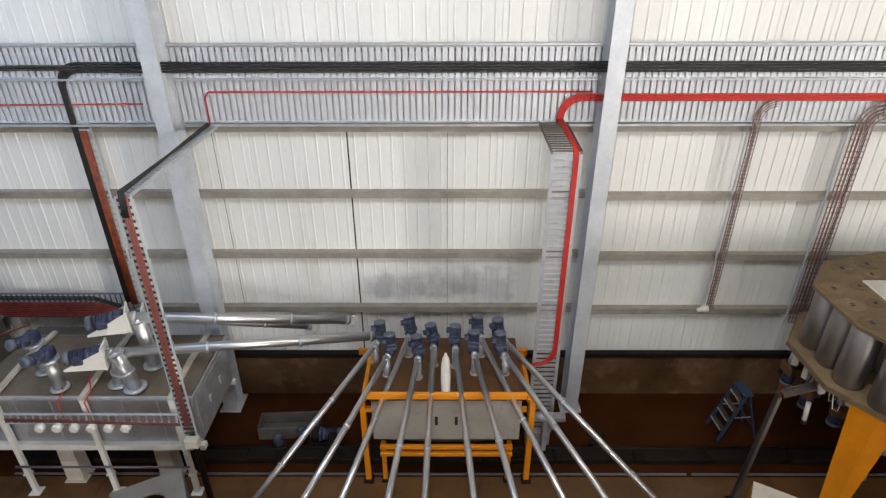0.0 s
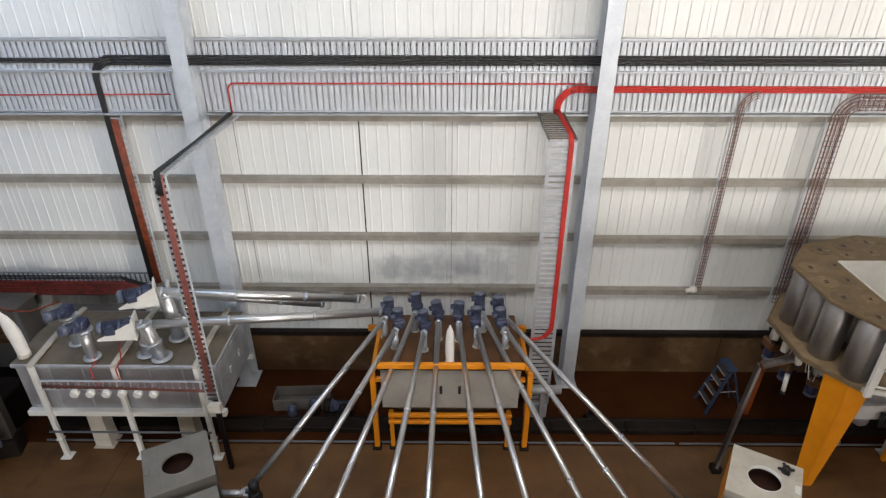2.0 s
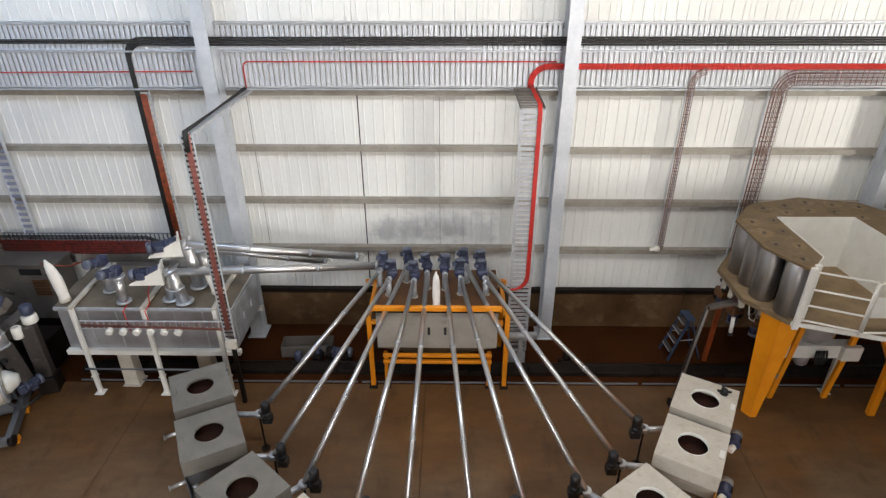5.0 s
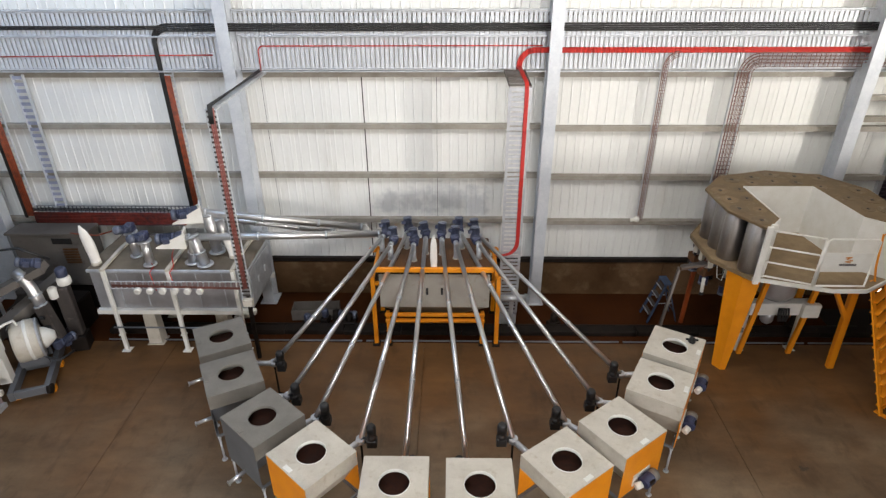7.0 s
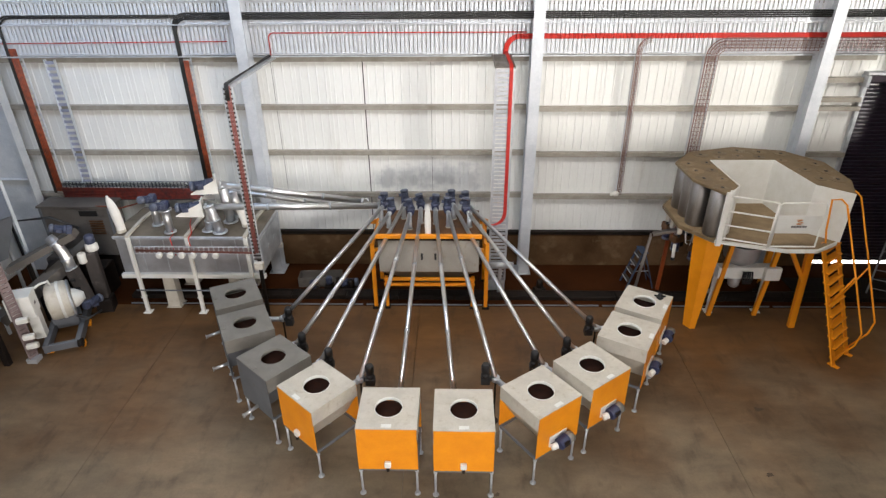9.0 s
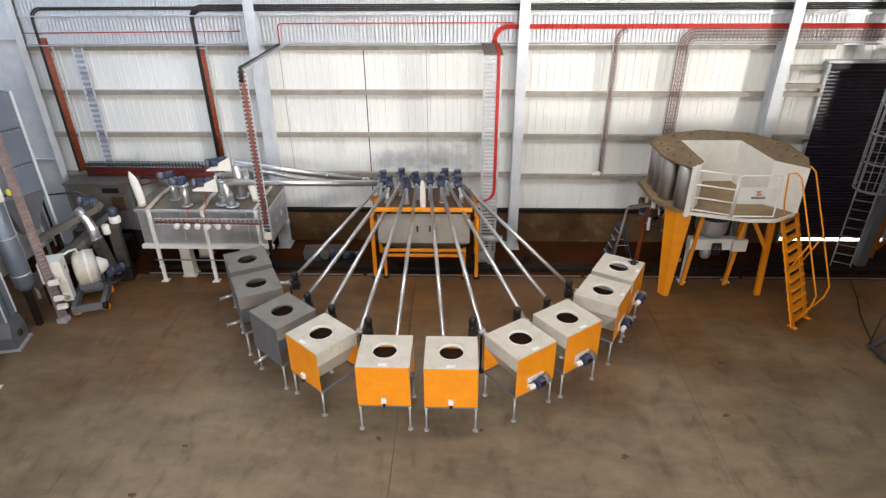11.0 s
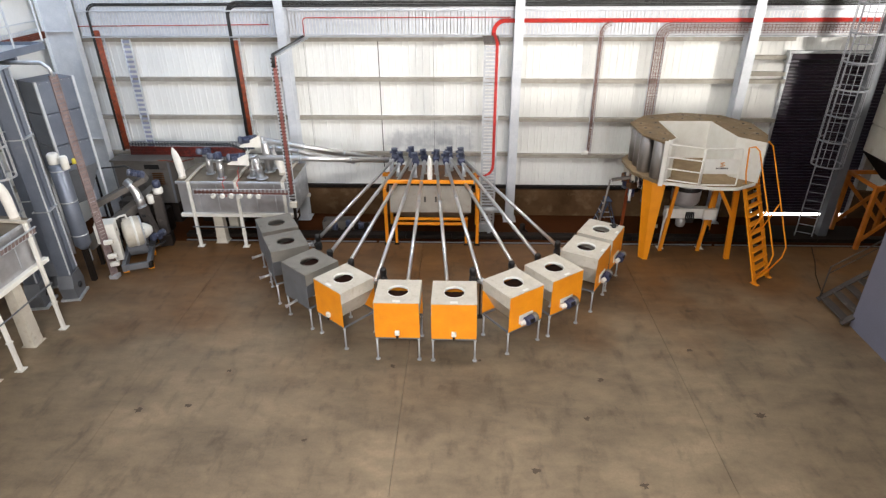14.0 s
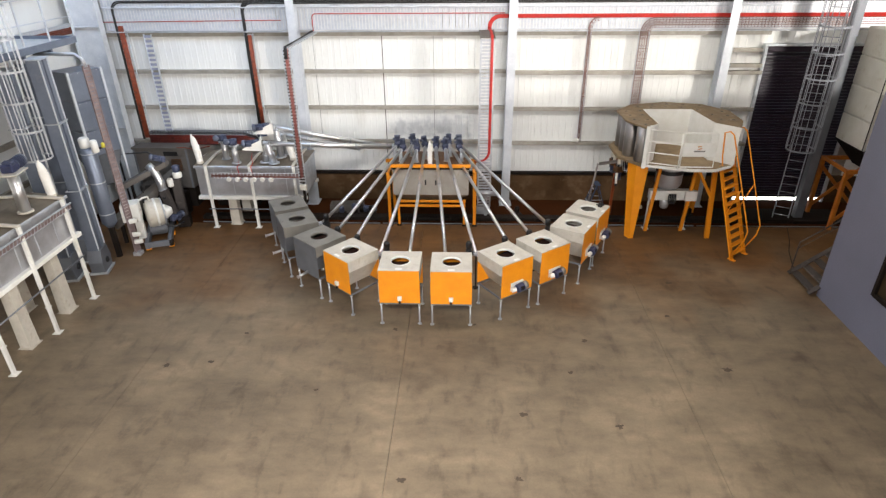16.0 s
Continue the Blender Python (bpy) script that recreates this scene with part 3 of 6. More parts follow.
        lathe(bm, [(0.05, 0), (0.05, 0.02)], 12, m=look((-0.02, -D / 2 - 0.30, low - 0.02), (0, 0, low)))
        part("drain_pipe", bm, "pipe", t)
    return t


HOPPERS = [(-3.53, 6.07, -62, 0, 0), (-2.955, 4.88, -62, 0, 0), (-2.03, 3.68, -41, 0, 0), (-1.02, 2.84, -41, 1, 0), (0.39, 2.235, 0, 1, 0),
           (1.69, 2.21, 0, 1, 0), (3.105, 2.73, 36.5, 1, 1), (4.16, 3.51, 36.5, 1, 1), (5.16, 4.69, 60, 1, 1), (5.76, 5.81, 60, 1, 1)]
for x, y, rz, painted, motor in HOPPERS:
    h = hopper((x + 0.05 - 0.05 * math.sin(radians(rz)), y + 0.05 * math.cos(radians(rz)), 0), rz, painted, motor)
# the last hopper carries a black valve on its lid
bm = lathe(B(), [(0.07, 1.606), (0.075, 1.62), (0.05, 1.66), (0.06, 1.70), (0.03, 1.73)], 12, at=(0.30, -0.26, 0))
for a in (20, 110, 200, 290):
    bar(bm, (0.30, -0.26, 1.655), (0.30 + 0.12 * math.cos(radians(a)), -0.26 + 0.12 * math.sin(radians(a)), 1.665), 0.035, 0.03)
part("lid_valve", bm, "black", h, "black four-armed valve")


# ---- cable trays on the wall ----
def slab(bm, c, ux, uy, uz, lx, ly, lz):
    m = Matrix((ux, uy, uz)).transposed().to_4x4()
    m.translation = c
    bmesh.ops.create_cube(bm, size=1.0, matrix=m @ Matrix.Diagonal((lx, ly, lz, 1)))


def tray(p, q, across, width, step, label, mat="traymetal", slat=0.05, rail=0.05, rung_mat=None, group="cable trays"):
    """A ladder cable tray from p to q: two side rails, and slats across."""
    t = thing("cable_tray", label=label, category="cable tray", group=group)
    p, q = inset3(p), inset3(q)
    d = (q - p).normalized()
    u = Vector(across).normalized()
    n = d.cross(u).normalized()
    L = (q - p).length
    for s in (-1, 1):
        bm = B()
        slab(bm, (p + q) / 2 + u * s * width / 2, d, u, n, L, 0.012, rail)
        slab(bm, (p + q) / 2 + u * s * (width / 2 - 0.012) - n * (rail / 2 - 0.003), d, u, n, L, 0.024, 0.005)
        part("side_rail", bm, mat, t)
    k = max(1, int(L / step))
    turn = Matrix((d, u, n)).transposed().to_4x4()
    first_rung = None
    for i in range(k):
        m = Matrix.Translation(p + d * (i + 0.5) * L / k) @ turn
        if first_rung is None:
            first_rung = part("rung", box(B(), -slat / 2, slat / 2, -width / 2 + 0.007, width / 2 - 0.007, -0.005, 0.005), rung_mat or mat, t)
            first_rung.matrix_basis = m
        else:
            share("rung", first_rung, t, m)
    return t


def cable(name, runs, r, mat, label, category="cable", n=8):
    """A bundle of cables that lie side by side: one part for each."""
    t = thing(name, label=label, category=category)
    for pts in runs:
        part("cable", tube(B(), [inset3(p) for p in pts], r, n), mat, t)
    return t


X = Vector((1, 0, 0))
Z = Vector((0, 0, 1))
TY = 10.30
EDGES = [-10.25, -3.67, 3.545, 10.53, 17.6]
for a, b in zip(EDGES, EDGES[1:]):
    tray((a + 0.16, TY, 6.49), (b - 0.16, TY, 6.49), Z, 0.68, 0.105, "wide galvanised ladder cable tray on the sheet wall", slat=0.078)
    tray((a + 0.16, TY, 7.12), (b - 0.16, TY, 7.12), Z, 0.48, 0.105, "galvanised ladder cable tray carrying black cables", slat=0.078)
    for z in (6.10, 6.855, 7.40):
        g = part("trim", box(B(), a + 0.15, b - 0.15, TY - 0.06, TY + 0.03, z - 0.018, z + 0.018, 0.004), "galv")
        tagged(g, "galvanised channel along a cable tray", "trim", "tray channels", "structure")

CY = 10.255


def bend(x1, z, xb, zb, r, y=CY, n=7):
    """A cable from x1 along z, down round a bend to xb and on to zb."""
    pts = [(x1, y, z)]
    pts += [(xb + r + r * math.cos(radians(90 + 90 * i / n)), y, z - r + r * math.sin(radians(90 + 90 * i / n))) for i in range(n + 1)]
    pts.append((xb, y, zb))
    return pts


runs = []
for i in range(4):
    z = 6.98 + 0.045 * i
    runs.append(bend(17.4, z, -5.385 + 0.022 * (3 - i), 2.55, 0.30 + 0.02 * i))
cable("black_cables", runs, 0.020, "cable", "thick black cables along the wall tray, turning down", "cables")
runs = [bend(-5.0, 7.02 + 0.045 * i, -9.74 + 0.035 * (1 - i), 2.4, 0.30) for i in range(2)]
cable("black_cables", runs, 0.022, "cable", "black cables turning down a riser tray in the corner", "cables")
runs = [[(-9.65 + 0.045 * i, CY, 6.3), (-9.65 + 0.045 * i, CY, 2.45)] for i in range(4)]
cable("orange_cables", runs, 0.025, "orangecable", "orange-red cables down the corner riser tray", "cables")
runs = [[(-5.275 + 0.042 * i, CY, 6.0), (-5.275 + 0.042 * i, CY, 2.5)] for i in range(3)]
cable("orange_cables", runs, 0.026, "orangecable", "orange cables down a riser tray beside black ones", "cables")
# red cables
runs = []
for i in range(4):
    z = 6.515 + 0.030 * i
    xb = 2.76 + 0.030 * (3 - i)
    runs.append(bend(17.4, z, xb, 6.14, 0.30 + 0.03 * i, CY - 0.01))
cable("red_cables", runs, 0.017, "redcable", "thick bundle of red cables along the lower wall tray", "cables")
cable("red_cable", [bend(3.3, 6.655, -3.05, 6.08, 0.12, CY - 0.01)], 0.014, "redcable", "single red cable along the lower wall tray")
cable("red_cable", [[(-10.4, CY, 6.42), (-4.1, CY, 6.46)]], 0.012, "redcable", "single red cable along the lower wall tray")
runs = [bend(17.4, 6.51 + 0.02 * i, 6.05 + 0.04 * i, 2.45, 0.31 - 0.04 * i, CY + 0.02) for i in range(2)]
runs += [bend(17.4, 6.49 - 0.07 * i, 7.75 + 0.07 * i, 2.3, 0.42 - 0.07 * i, CY - 0.012) for i in range(4)]
cable("brown_cables", runs, 0.009, "rustcable", "thin brown-red cables in the wall tray, two groups turning down", "cables")


def mesh_tray(x0, x1, z0, centre, run, cell, label, y=CY - 0.03):
    """A basket tray of welded wires: a riser, a quarter bend about its centre, and the runs along the wall."""
    t = thing("wire_tray", label=label, category="cable tray", group="wire basket trays")
    cx, cz = centre
    r = 0.0055
    k = max(2, round((x1 - x0) / cell[0]))
    lanes = [cx - x0 + (x1 - x0) * (-i / k) for i in range(k + 1)]

    def wires(name, longs, rungs):
        bm = B()
        for pts in longs:
            for a, b in zip(pts, pts[1:]):
                bar(bm, a, b, 2 * r, 2 * r, (0, 1, 0))
        for a, b in rungs:
            bar(bm, a, b, 2 * r, 2 * r, (0, 1, 0))
        part(name, bm, "wiremesh", t)["kind"] = "stuff"

    q = 8
    turn = [(math.cos(radians(180 - 90 * i / q)), math.sin(radians(180 - 90 * i / q))) for i in range(q + 1)]
    n = round((cz - z0) / cell[1])
    zs = [z0 + (cz - z0) * i / n for i in range(n + 1)]
    wires("riser_mesh", [[(cx - d, y, z0), (cx - d, y, cz)] for d in lanes],
          [((x0, y - 2 * r, z), (x1, y - 2 * r, z)) for z in zs])
    wires("bend_mesh", [[(cx + d * c, y, cz + d * h) for c, h in turn] for d in lanes],
          [((cx + lanes[0] * c, y - 2 * r, cz + lanes[0] * h), (cx + lanes[-1] * c, y - 2 * r, cz + lanes[-1] * h)) for c, h in turn[1::2]])
    for a, b in run:
        m = round((b - a) / cell[1])
        xs = [a + (b - a) * i / m for i in range(m + 1)]
        wires("run_mesh", [[(a, y, cz + d), (b, y, cz + d)] for d in lanes],
              [((x, y - 2 * r, cz + lanes[0]), (x, y - 2 * r, cz + lanes[-1])) for x in xs])
    return t


mesh_tray(7.72, 8.03, 2.1, (8.17, 6.06), ((8.17, 10.40), (10.68, 14.6)), (0.062, 0.105), "wire basket tray with thin brown cables, turning down the wall")
mesh_tray(6.02, 6.14, 2.4, (6.36, 6.20), (), (0.04, 0.075), "narrow wire basket tray with brown cables, turning down")

# risers on the wall
tray((-9.60, 10.31, 6.95), (-9.60, 10.31, 2.4), X, 0.34, 0.14, "galvanised riser tray full of black and orange cables")
tray((-8.75, 10.31, 6.03), (-8.75, 10.31, 2.35), X, 0.26, 0.15, "narrow empty blue-grey riser tray", mat="column", rung_mat="lavender", slat=0.08, rail=0.09)
tray((-5.27, 10.31, 6.9), (-5.27, 10.31, 2.45), X, 0.30, 0.12, "galvanised riser tray with black and orange cables")
wire = tray((6.08, 10.31, 6.08), (6.08, 10.31, 2.4), X, 0.13, 0.20, "narrow galvanised riser tray with brown-red cables", slat=0.012, rail=0.05)
part("cable_gland", lathe(B(), [(0.04, 0), (0.075, 0.02), (0.075, 0.10), (0.045, 0.12), (0.045, 0.22), (0.02, 0.23)], 12, m=look((6.06, 10.25, 2.42), (5.66, 10.13, 2.40)) @ pose(0, 0, 0, 180)), "white", wire, "shiny metal gland")
tray((7.875, 10.31, 6.06), (7.875, 10.31, 2.0), X, 0.33, 0.30, "galvanised riser tray with brown-red cables", slat=0.012, rail=0.05)
tray((-9.45, 10.30, 2.44), (-5.25, 10.30, 2.44), Z, 0.54, 0.10, "wide dark tray with red cables above the tank", mat="greysteel", slat=0.03)
runs = [[(-9.5, 10.25 - 0.012 * (i % 2), 2.24 + 0.043 * i), (-7.4, 10.23, 2.22 + 0.044 * i), (-5.9, 10.24, 2.24 + 0.04 * i), (-5.45, 10.24, 2.20 + 0.022 * i)] for i in range(8)]
cable("red_cables", runs, 0.024, "dullred", "bundle of dull red cables in the low wall tray", "cables")
runs = [[(-9.5, 10.25, 2.60 + 0.035 * i), (-6.0, 10.24, 2.60 + 0.035 * i), (-5.5, 10.24, 2.42 + 0.03 * i)] for i in range(3)]
cable("black_cables", runs, 0.013, "cable", "black cables along the low wall tray", "cables")
cable("orange_cable", [[(-8.9, 10.1, 2.22), (-8.3, 9.6, 2.26), (-7.9, 9.35, 2.36), (-7.6, 9.55, 2.22), (-7.2, 9.9, 2.24)]], 0.02, "orangecable", "loose orange cable loop on the bin")

# the red riser: an inclined neck from the wall tray, then straight down
ry = 8.95
# the neck's shade is put into its darker sheet colour
tray((2.70, 10.27, 6.13), (2.72, ry, 6.05), X, 0.46, 0.09, "tray neck reaching out from the wall, brown-grey for its shade", mat="binpaint", slat=0.045)
wide_riser = tray((2.715, ry, 6.04), (2.715, ry, 0.35), X, 0.45, 0.105, "wide galvanised riser tray with red cables", mat="galv", rung_mat="galv", slat=0.066, rail=0.07)
for x0, x1 in ((2.475, 2.535), (2.895, 2.955)):
    part("rail_flange", box(B(), x0, x1, inset(ry) - 0.042, inset(ry) - 0.036, 0.36, 6.03, 0.001), "galv", wide_riser)
part("foot", box(B(), 2.46, 2.94, inset(ry) - 0.06, inset(ry) + 0.06, 0.0, 0.35, 0.01), "galv", wide_riser)
runs = []
for i in range(4):
    x = 2.825 + 0.021 * i
    pts = [(2.76 + 0.030 * i, 10.24, 6.20), (x - 0.03, 9.95, 6.165), (x, ry + 0.06, 6.11), (x, ry - 0.05, 5.98), (x, ry - 0.05, 2.42)]
    pts += [(x - 0.30 + 0.30 * math.cos(radians(a)), ry - 0.05 - 0.012 * i, 2.42 + 0.36 * math.sin(radians(a))) for a in (-20, -40, -60, -80)]
    pts.append((2.35, ry - 0.07 - 0.012 * i, 2.04))
    runs.append(pts)
cable("red_cables", runs, 0.012, "redcable", "red cables down the wide riser, bent aside to the feeder", "cables")

# the arm and drop to the tank
tray((-3.03, 10.27, 6.07), (-3.25, 7.40, 5.98), X, 0.16, 0.10, "dark galvanised tray arm reaching out from the wall", mat="galv", slat=0.03)
tray((-3.25, 7.38, 5.98), (-3.25, 7.38, 1.55), X, 0.20, 0.10, "galvanised drop tray with red cables beside the tank", slat=0.04, mat="column", rung_mat="oldbin")
post = part("tray_post", box(B(), -3.29, -3.21, 7.57, 7.65, 0.0, 1.75, 0.006), "darksteel")
tagged(post, "dark steel post under the drop tray", "post")
runs = [[(-3.05 - 0.02 * i, 10.2, 6.12 + 0.01 * i), (-3.28 + 0.03 * i, 7.36, 6.05), (-3.29 + 0.03 * i, 7.34, 5.70)] for i in range(3)]
cable("black_cables", runs, 0.018, "cable", "black cables along the tray arm", "cables")
cable("red_cables", [[(-3.27 + 0.034 * i, 7.38, 6.0), (-3.27 + 0.034 * i, 7.34, 5.6), (-3.27 + 0.034 * i, 7.34, 2.0)] for i in range(3)], 0.016, "pinkcable", "faded red-brown cables down the drop tray", "cables")
bx = part("switch_box", box(B(), -3.34, -3.12, 7.44, 7.569, 1.56, 1.74, 0.012), "cream")
tagged(bx, "small cream switch box on the tray post", "switch box")
cable("brown_cables", [[(-3.23, 7.35, 2.02), (-3.30, 7.40, 1.95 + 0.03 * i), (-6.3, 7.51, 1.95 + 0.03 * i)] for i in range(2)], 0.014, "rustcable", "dull red cables along the tank tray", "cables")


# ---- motors, vent socks ----
def motor_on(parent, m, s=1.0, name="motor"):
    """A gear motor whose shaft lies along local z, the fan end up."""
    bm = B()
    lathe(bm, [(0.055 * s, 0), (0.10 * s, 0.01 * s), (0.10 * s, 0.05 * s), (0.085 * s, 0.06 * s), (0.085 * s, 0.25 * s)], 14)
    for i in range(5):
        lathe(bm, [(0.098 * s, (0.08 + 0.032 * i) * s), (0.098 * s, (0.092 + 0.032 * i) * s)], 14)
    box(bm, 0.06 * s, 0.15 * s, -0.05 * s, 0.05 * s, 0.08 * s, 0.2 * s, 0.01 * s)
    box(bm, -0.10 * s, 0.10 * s, -0.08 * s, 0.08 * s, -0.12 * s, 0.005 * s, 0.02 * s)
    mo = part(name, bm, "blue", parent)
    mo.matrix_basis = m
    bm = lathe(B(), [(0.10 * s, 0.25 * s), (0.10 * s, 0.31 * s), (0.07 * s, 0.335 * s), (0.03 * s, 0.338 * s)], 14)
    part("fan_cover", bm, "motorcap", mo)
    return mo


def sock(at, h, rz=0.0, lean=(0.0, 0.0), girth=0.85):
    """A cloth vent sock on a spigot: a flattened pointed sleeve."""
    t = thing("vent_sock", at, rz, "white cloth vent sock standing on a spigot", "filter sock", "vent socks")
    bm = B()
    n = 16
    prof = [(0.115, 0.0), (0.12, 0.10), (0.13, 0.30), (0.135, 0.55), (0.12, 0.75), (0.085, 0.90), (0.035, 0.985), (0.03, 1.03)]
    rings = []
    for r, z in prof:
        r *= girth
        f = 1.0 - 0.45 * z
        rings.append([bm.verts.new((r * math.cos(2 * math.pi * j / n) * (1 + 0.05 * math.sin(3 * j + 9 * z)) + lean[0] * z * z, f * r * math.sin(2 * math.pi * j / n) + lean[1] * z * z, z * h)) for j in range(n)])
    for a, b in zip(rings, rings[1:]):
        for j in range(n):
            bm.faces.new((a[j], a[(j + 1) % n], b[(j + 1) % n], b[j])).smooth = True
    bm.faces.new(rings[-1])
    part("sleeve", bm, "sock", t)
    part("clamp_ring", lathe(B(), [(0.13 * girth, -0.02), (0.132 * girth, 0.0), (0.132 * girth, 0.05), (0.122 * girth, 0.06)], 18), "cream", t)
    return t


# ---- central feeder ----
FX0, FX1, FY0, FY1 = -0.35, 2.17, 7.852, 9.402
feeder = thing("feeder", ((FX0 + FX1) / 2, FY0, 0), 0, "grey collecting hopper in an orange steel frame", "hopper")
hw = (FX1 - FX0) / 2
D = FY1 - FY0
bm = B()
box(bm, -hw, hw, 0.0, D, 1.20, 2.10, 0.006)
part("cabinet", bm, "beige", feeder, "dusty beige-grey sheet cabinet")
bm = B()
a = [bm.verts.new(p) for p in ((-hw, 0.02, 1.2), (hw, 0.02, 1.2), (hw, D, 1.2), (-hw, D, 1.2))]
b = [bm.verts.new(p) for p in ((-0.25, 0.55, 0.55), (0.25, 0.55, 0.55), (0.25, 1.1, 0.55), (-0.25, 1.1, 0.55))]
for i in range(4):
    bm.faces.new((a[i], a[(i + 1) % 4], b[(i + 1) % 4], b[i]))
bm.faces.new(b)
part("cone", bm, "tanktop", feeder)
part("top_plate", box(B(), -hw - 0.04, hw + 0.04, 0.0, D + 0.02, 2.135, 2.20, 0.004), "rusttop", feeder, "rust-brown dusty steel top")
for y, z0, z1 in ((-0.045, 2.19, 2.295), (D + 0.065, 1.78, 1.90)):
    part("top_rail", box(B(), -hw - (0.06 if y < 0 else 0.42), hw + (0.06 if y < 0 else 0.30), y - 0.04, y + 0.04, z0, z1, 0.006), "orange", feeder)
part("seal_strip", box(B(), -hw - 0.02, hw + 0.02, -0.01, 0.01, 2.102, 2.185), "darksteel", feeder)
for s in (-0.17, 0.17):
    bm = B()
    box(bm, s - 0.025, s + 0.025, -0.035, 0.0, 1.56, 1.74, 0.01)
    part("handle", bm, "black", feeder)
lg = None
for x, y in ((-1.43, 0.15), (1.47, 0.15), (-1.43, D), (1.47, D)):
    if lg is None:
        bm = B()
        box(bm, -0.05, 0.05, -0.05, 0.05, 0.06, 1.95, 0.006)
        lg = part("outer_leg", bm, "orange", feeder)
        lg.matrix_basis = pose(x, y, 0)
        ft = part("foot", box(B(), -0.09, 0.09, -0.09, 0.09, 0.0, 0.062, 0.01), "darksteel", lg)
    else:
        o = share("outer_leg", lg, feeder, pose(x, y, 0))
        share("foot", ft, o, pose(0, 0, 0))
for x in (-1.12, 1.12):
    bm = B()
    box(bm, x - 0.04, x + 0.04, 0.11, 0.19, 0.06, 0.98, 0.006)
    part("inner_leg", bm, "orange", feeder)
    part("foot", box(B(), x - 0.07, x + 0.07, 0.08, 0.22, 0.0, 0.062, 0.01), "darksteel", feeder)
bm = B()
box(bm, -1.17, 1.17, 0.03, 0.105, 0.91, 0.985, 0.006)
part("cross_rail", bm, "orange", feeder)
bm = B()
box(bm, -1.17, 1.17, 0.02, 0.10, 0.75, 0.825, 0.006)
part("cross_rail", bm, "orange", feeder)
for s in (-1, 1):
    bm = B()
    box(bm, s * 1.43 - 0.04, s * 1.43 + 0.04, 0.21, D - 0.05, 1.84, 1.92, 0.006)
    box(bm, min(s * hw, s * 1.38), max(s * hw, s * 1.38), 0.11, 0.19, 1.72, 1.80, 0.006)
    part("side_rail", bm, "orange", feeder)

# ---- augers from the hoppers to the feeder ----
HEADS = [(-0.28, 8.89), (-0.06, 8.51), (0.26, 9.08), (0.44, 8.45), (0.69, 8.80), (1.06, 8.76), (1.38, 8.57), (1.49, 9.08), (1.87, 8.55), (1.88, 8.99)]

ENDS = [(-2.44, 6.08, 0.92), (-1.86, 4.94, 1.00), (-1.21, 4.32, 1.00), (-0.28, 3.67, 1.10), (0.48, 3.22, 0.66),
        (1.60, 3.22, 0.66), (2.38, 3.69, 1.12), (3.39, 4.19, 1.05), (4.11, 4.83, 1.00), (4.76, 5.76, 0.93)]


def auger(hop, end, head, high=2.60):
    """A steel tube auger: a straight tube that rises from a hopper to a spout over the feeder, a motor on its top end."""
    hx, hy, rz = hop[:3]
    inward = Vector((-math.sin(radians(rz)), math.cos(radians(rz)), 0))
    p, low = inset3(end), end[2]
    q = inset3((head[0], head[1], high))
    hy = inset(hy)
    d = (q - p).normalized()
    t = thing("auger", end, 0, "bright steel tube auger rising to the feeder", "auger", "augers to the feeder")
    L = q - p
    part("tube", tube(B(), [(0, 0, 0), L], 0.050, 14), "pipe", t)
    for f in (0.33, 0.66, 0.985):
        c = L * f
        part("coupling", tube(B(), [c - d * 0.025, c + d * 0.025], 0.058, 14), "galv", t)
    # spout under the head
    bm = B()
    tube(bm, [L - d * 0.12 + Vector((0, 0, 0.03)), L - d * 0.12 - Vector((0, 0, 0.22)), L - d * 0.12 - Vector((0, 0, high - 2.21))], 0.062, 12)
    part("spout", bm, "galv", t)
    part("spout_ring", lathe(B(), [(0.085, 0), (0.085, 0.05)], 14, at=L - d * 0.12 - Vector((0, 0, high - 2.202))), "cream", t)
    # gear box on the tube's end, the motor standing on it
    part("gear_box", tube(B(), [L - d * 0.03, L + d * 0.05, L + d * 0.13], 0.095, 10), "navy", t, "dark blue gear box")
    ax = (Vector((0, 0, 1)) + d * 0.35 + Vector((-0.25 if hx < 0.9 else 0.12, 0, 0))).normalized()
    motor_on(t, Matrix.Translation(L + d * 0.05 + ax * 0.10) @ ax.to_track_quat('Z', 'Y').to_matrix().to_4x4() @ Matrix.Diagonal((1.3, 1.3, 0.85, 1)), 0.80, "head_motor")
    # inlet end with its drive and stand
    bm = B()
    tube(bm, [(0, 0, 0.04), (0, 0, -0.05)], 0.085, 12)
    tube(bm, [Vector((0, 0, -0.02)), Vector((hx - p.x, hy - p.y, -0.04)) * 0.45], 0.055, 12)
    part("inlet", bm, "galv", t)
    bm = B()
    side = Vector((inward.y, -inward.x, 0)) * (0.16 if hx < 1 else -0.16)
    c = side + inward * 0.12
    lathe(bm, [(0.04, 0.02), (0.085, 0.04), (0.085, 0.12), (0.07, 0.13), (0.07, 0.17), (0.085, 0.18), (0.085, 0.32), (0.06, 0.36)], 12, at=c)
    box(bm, c.x - 0.09, c.x + 0.09, c.y - 0.08, c.y + 0.08, -0.12, 0.05, 0.015)
    bar(bm, c, (0, 0, 0), 0.08, 0.08)
    part("vibrator", bm, "black", t)
    bm = B()
    tube(bm, [(0, 0, -0.03), (0, 0, -low + 0.02)], 0.02, 8)
    lathe(bm, [(0.09, -low), (0.09, -low + 0.02)], 12)
    part("stand", bm, "darksteel", t)
    return t


for hop, end, head in zip(HOPPERS, ENDS, HEADS):
    auger(hop, end, head)
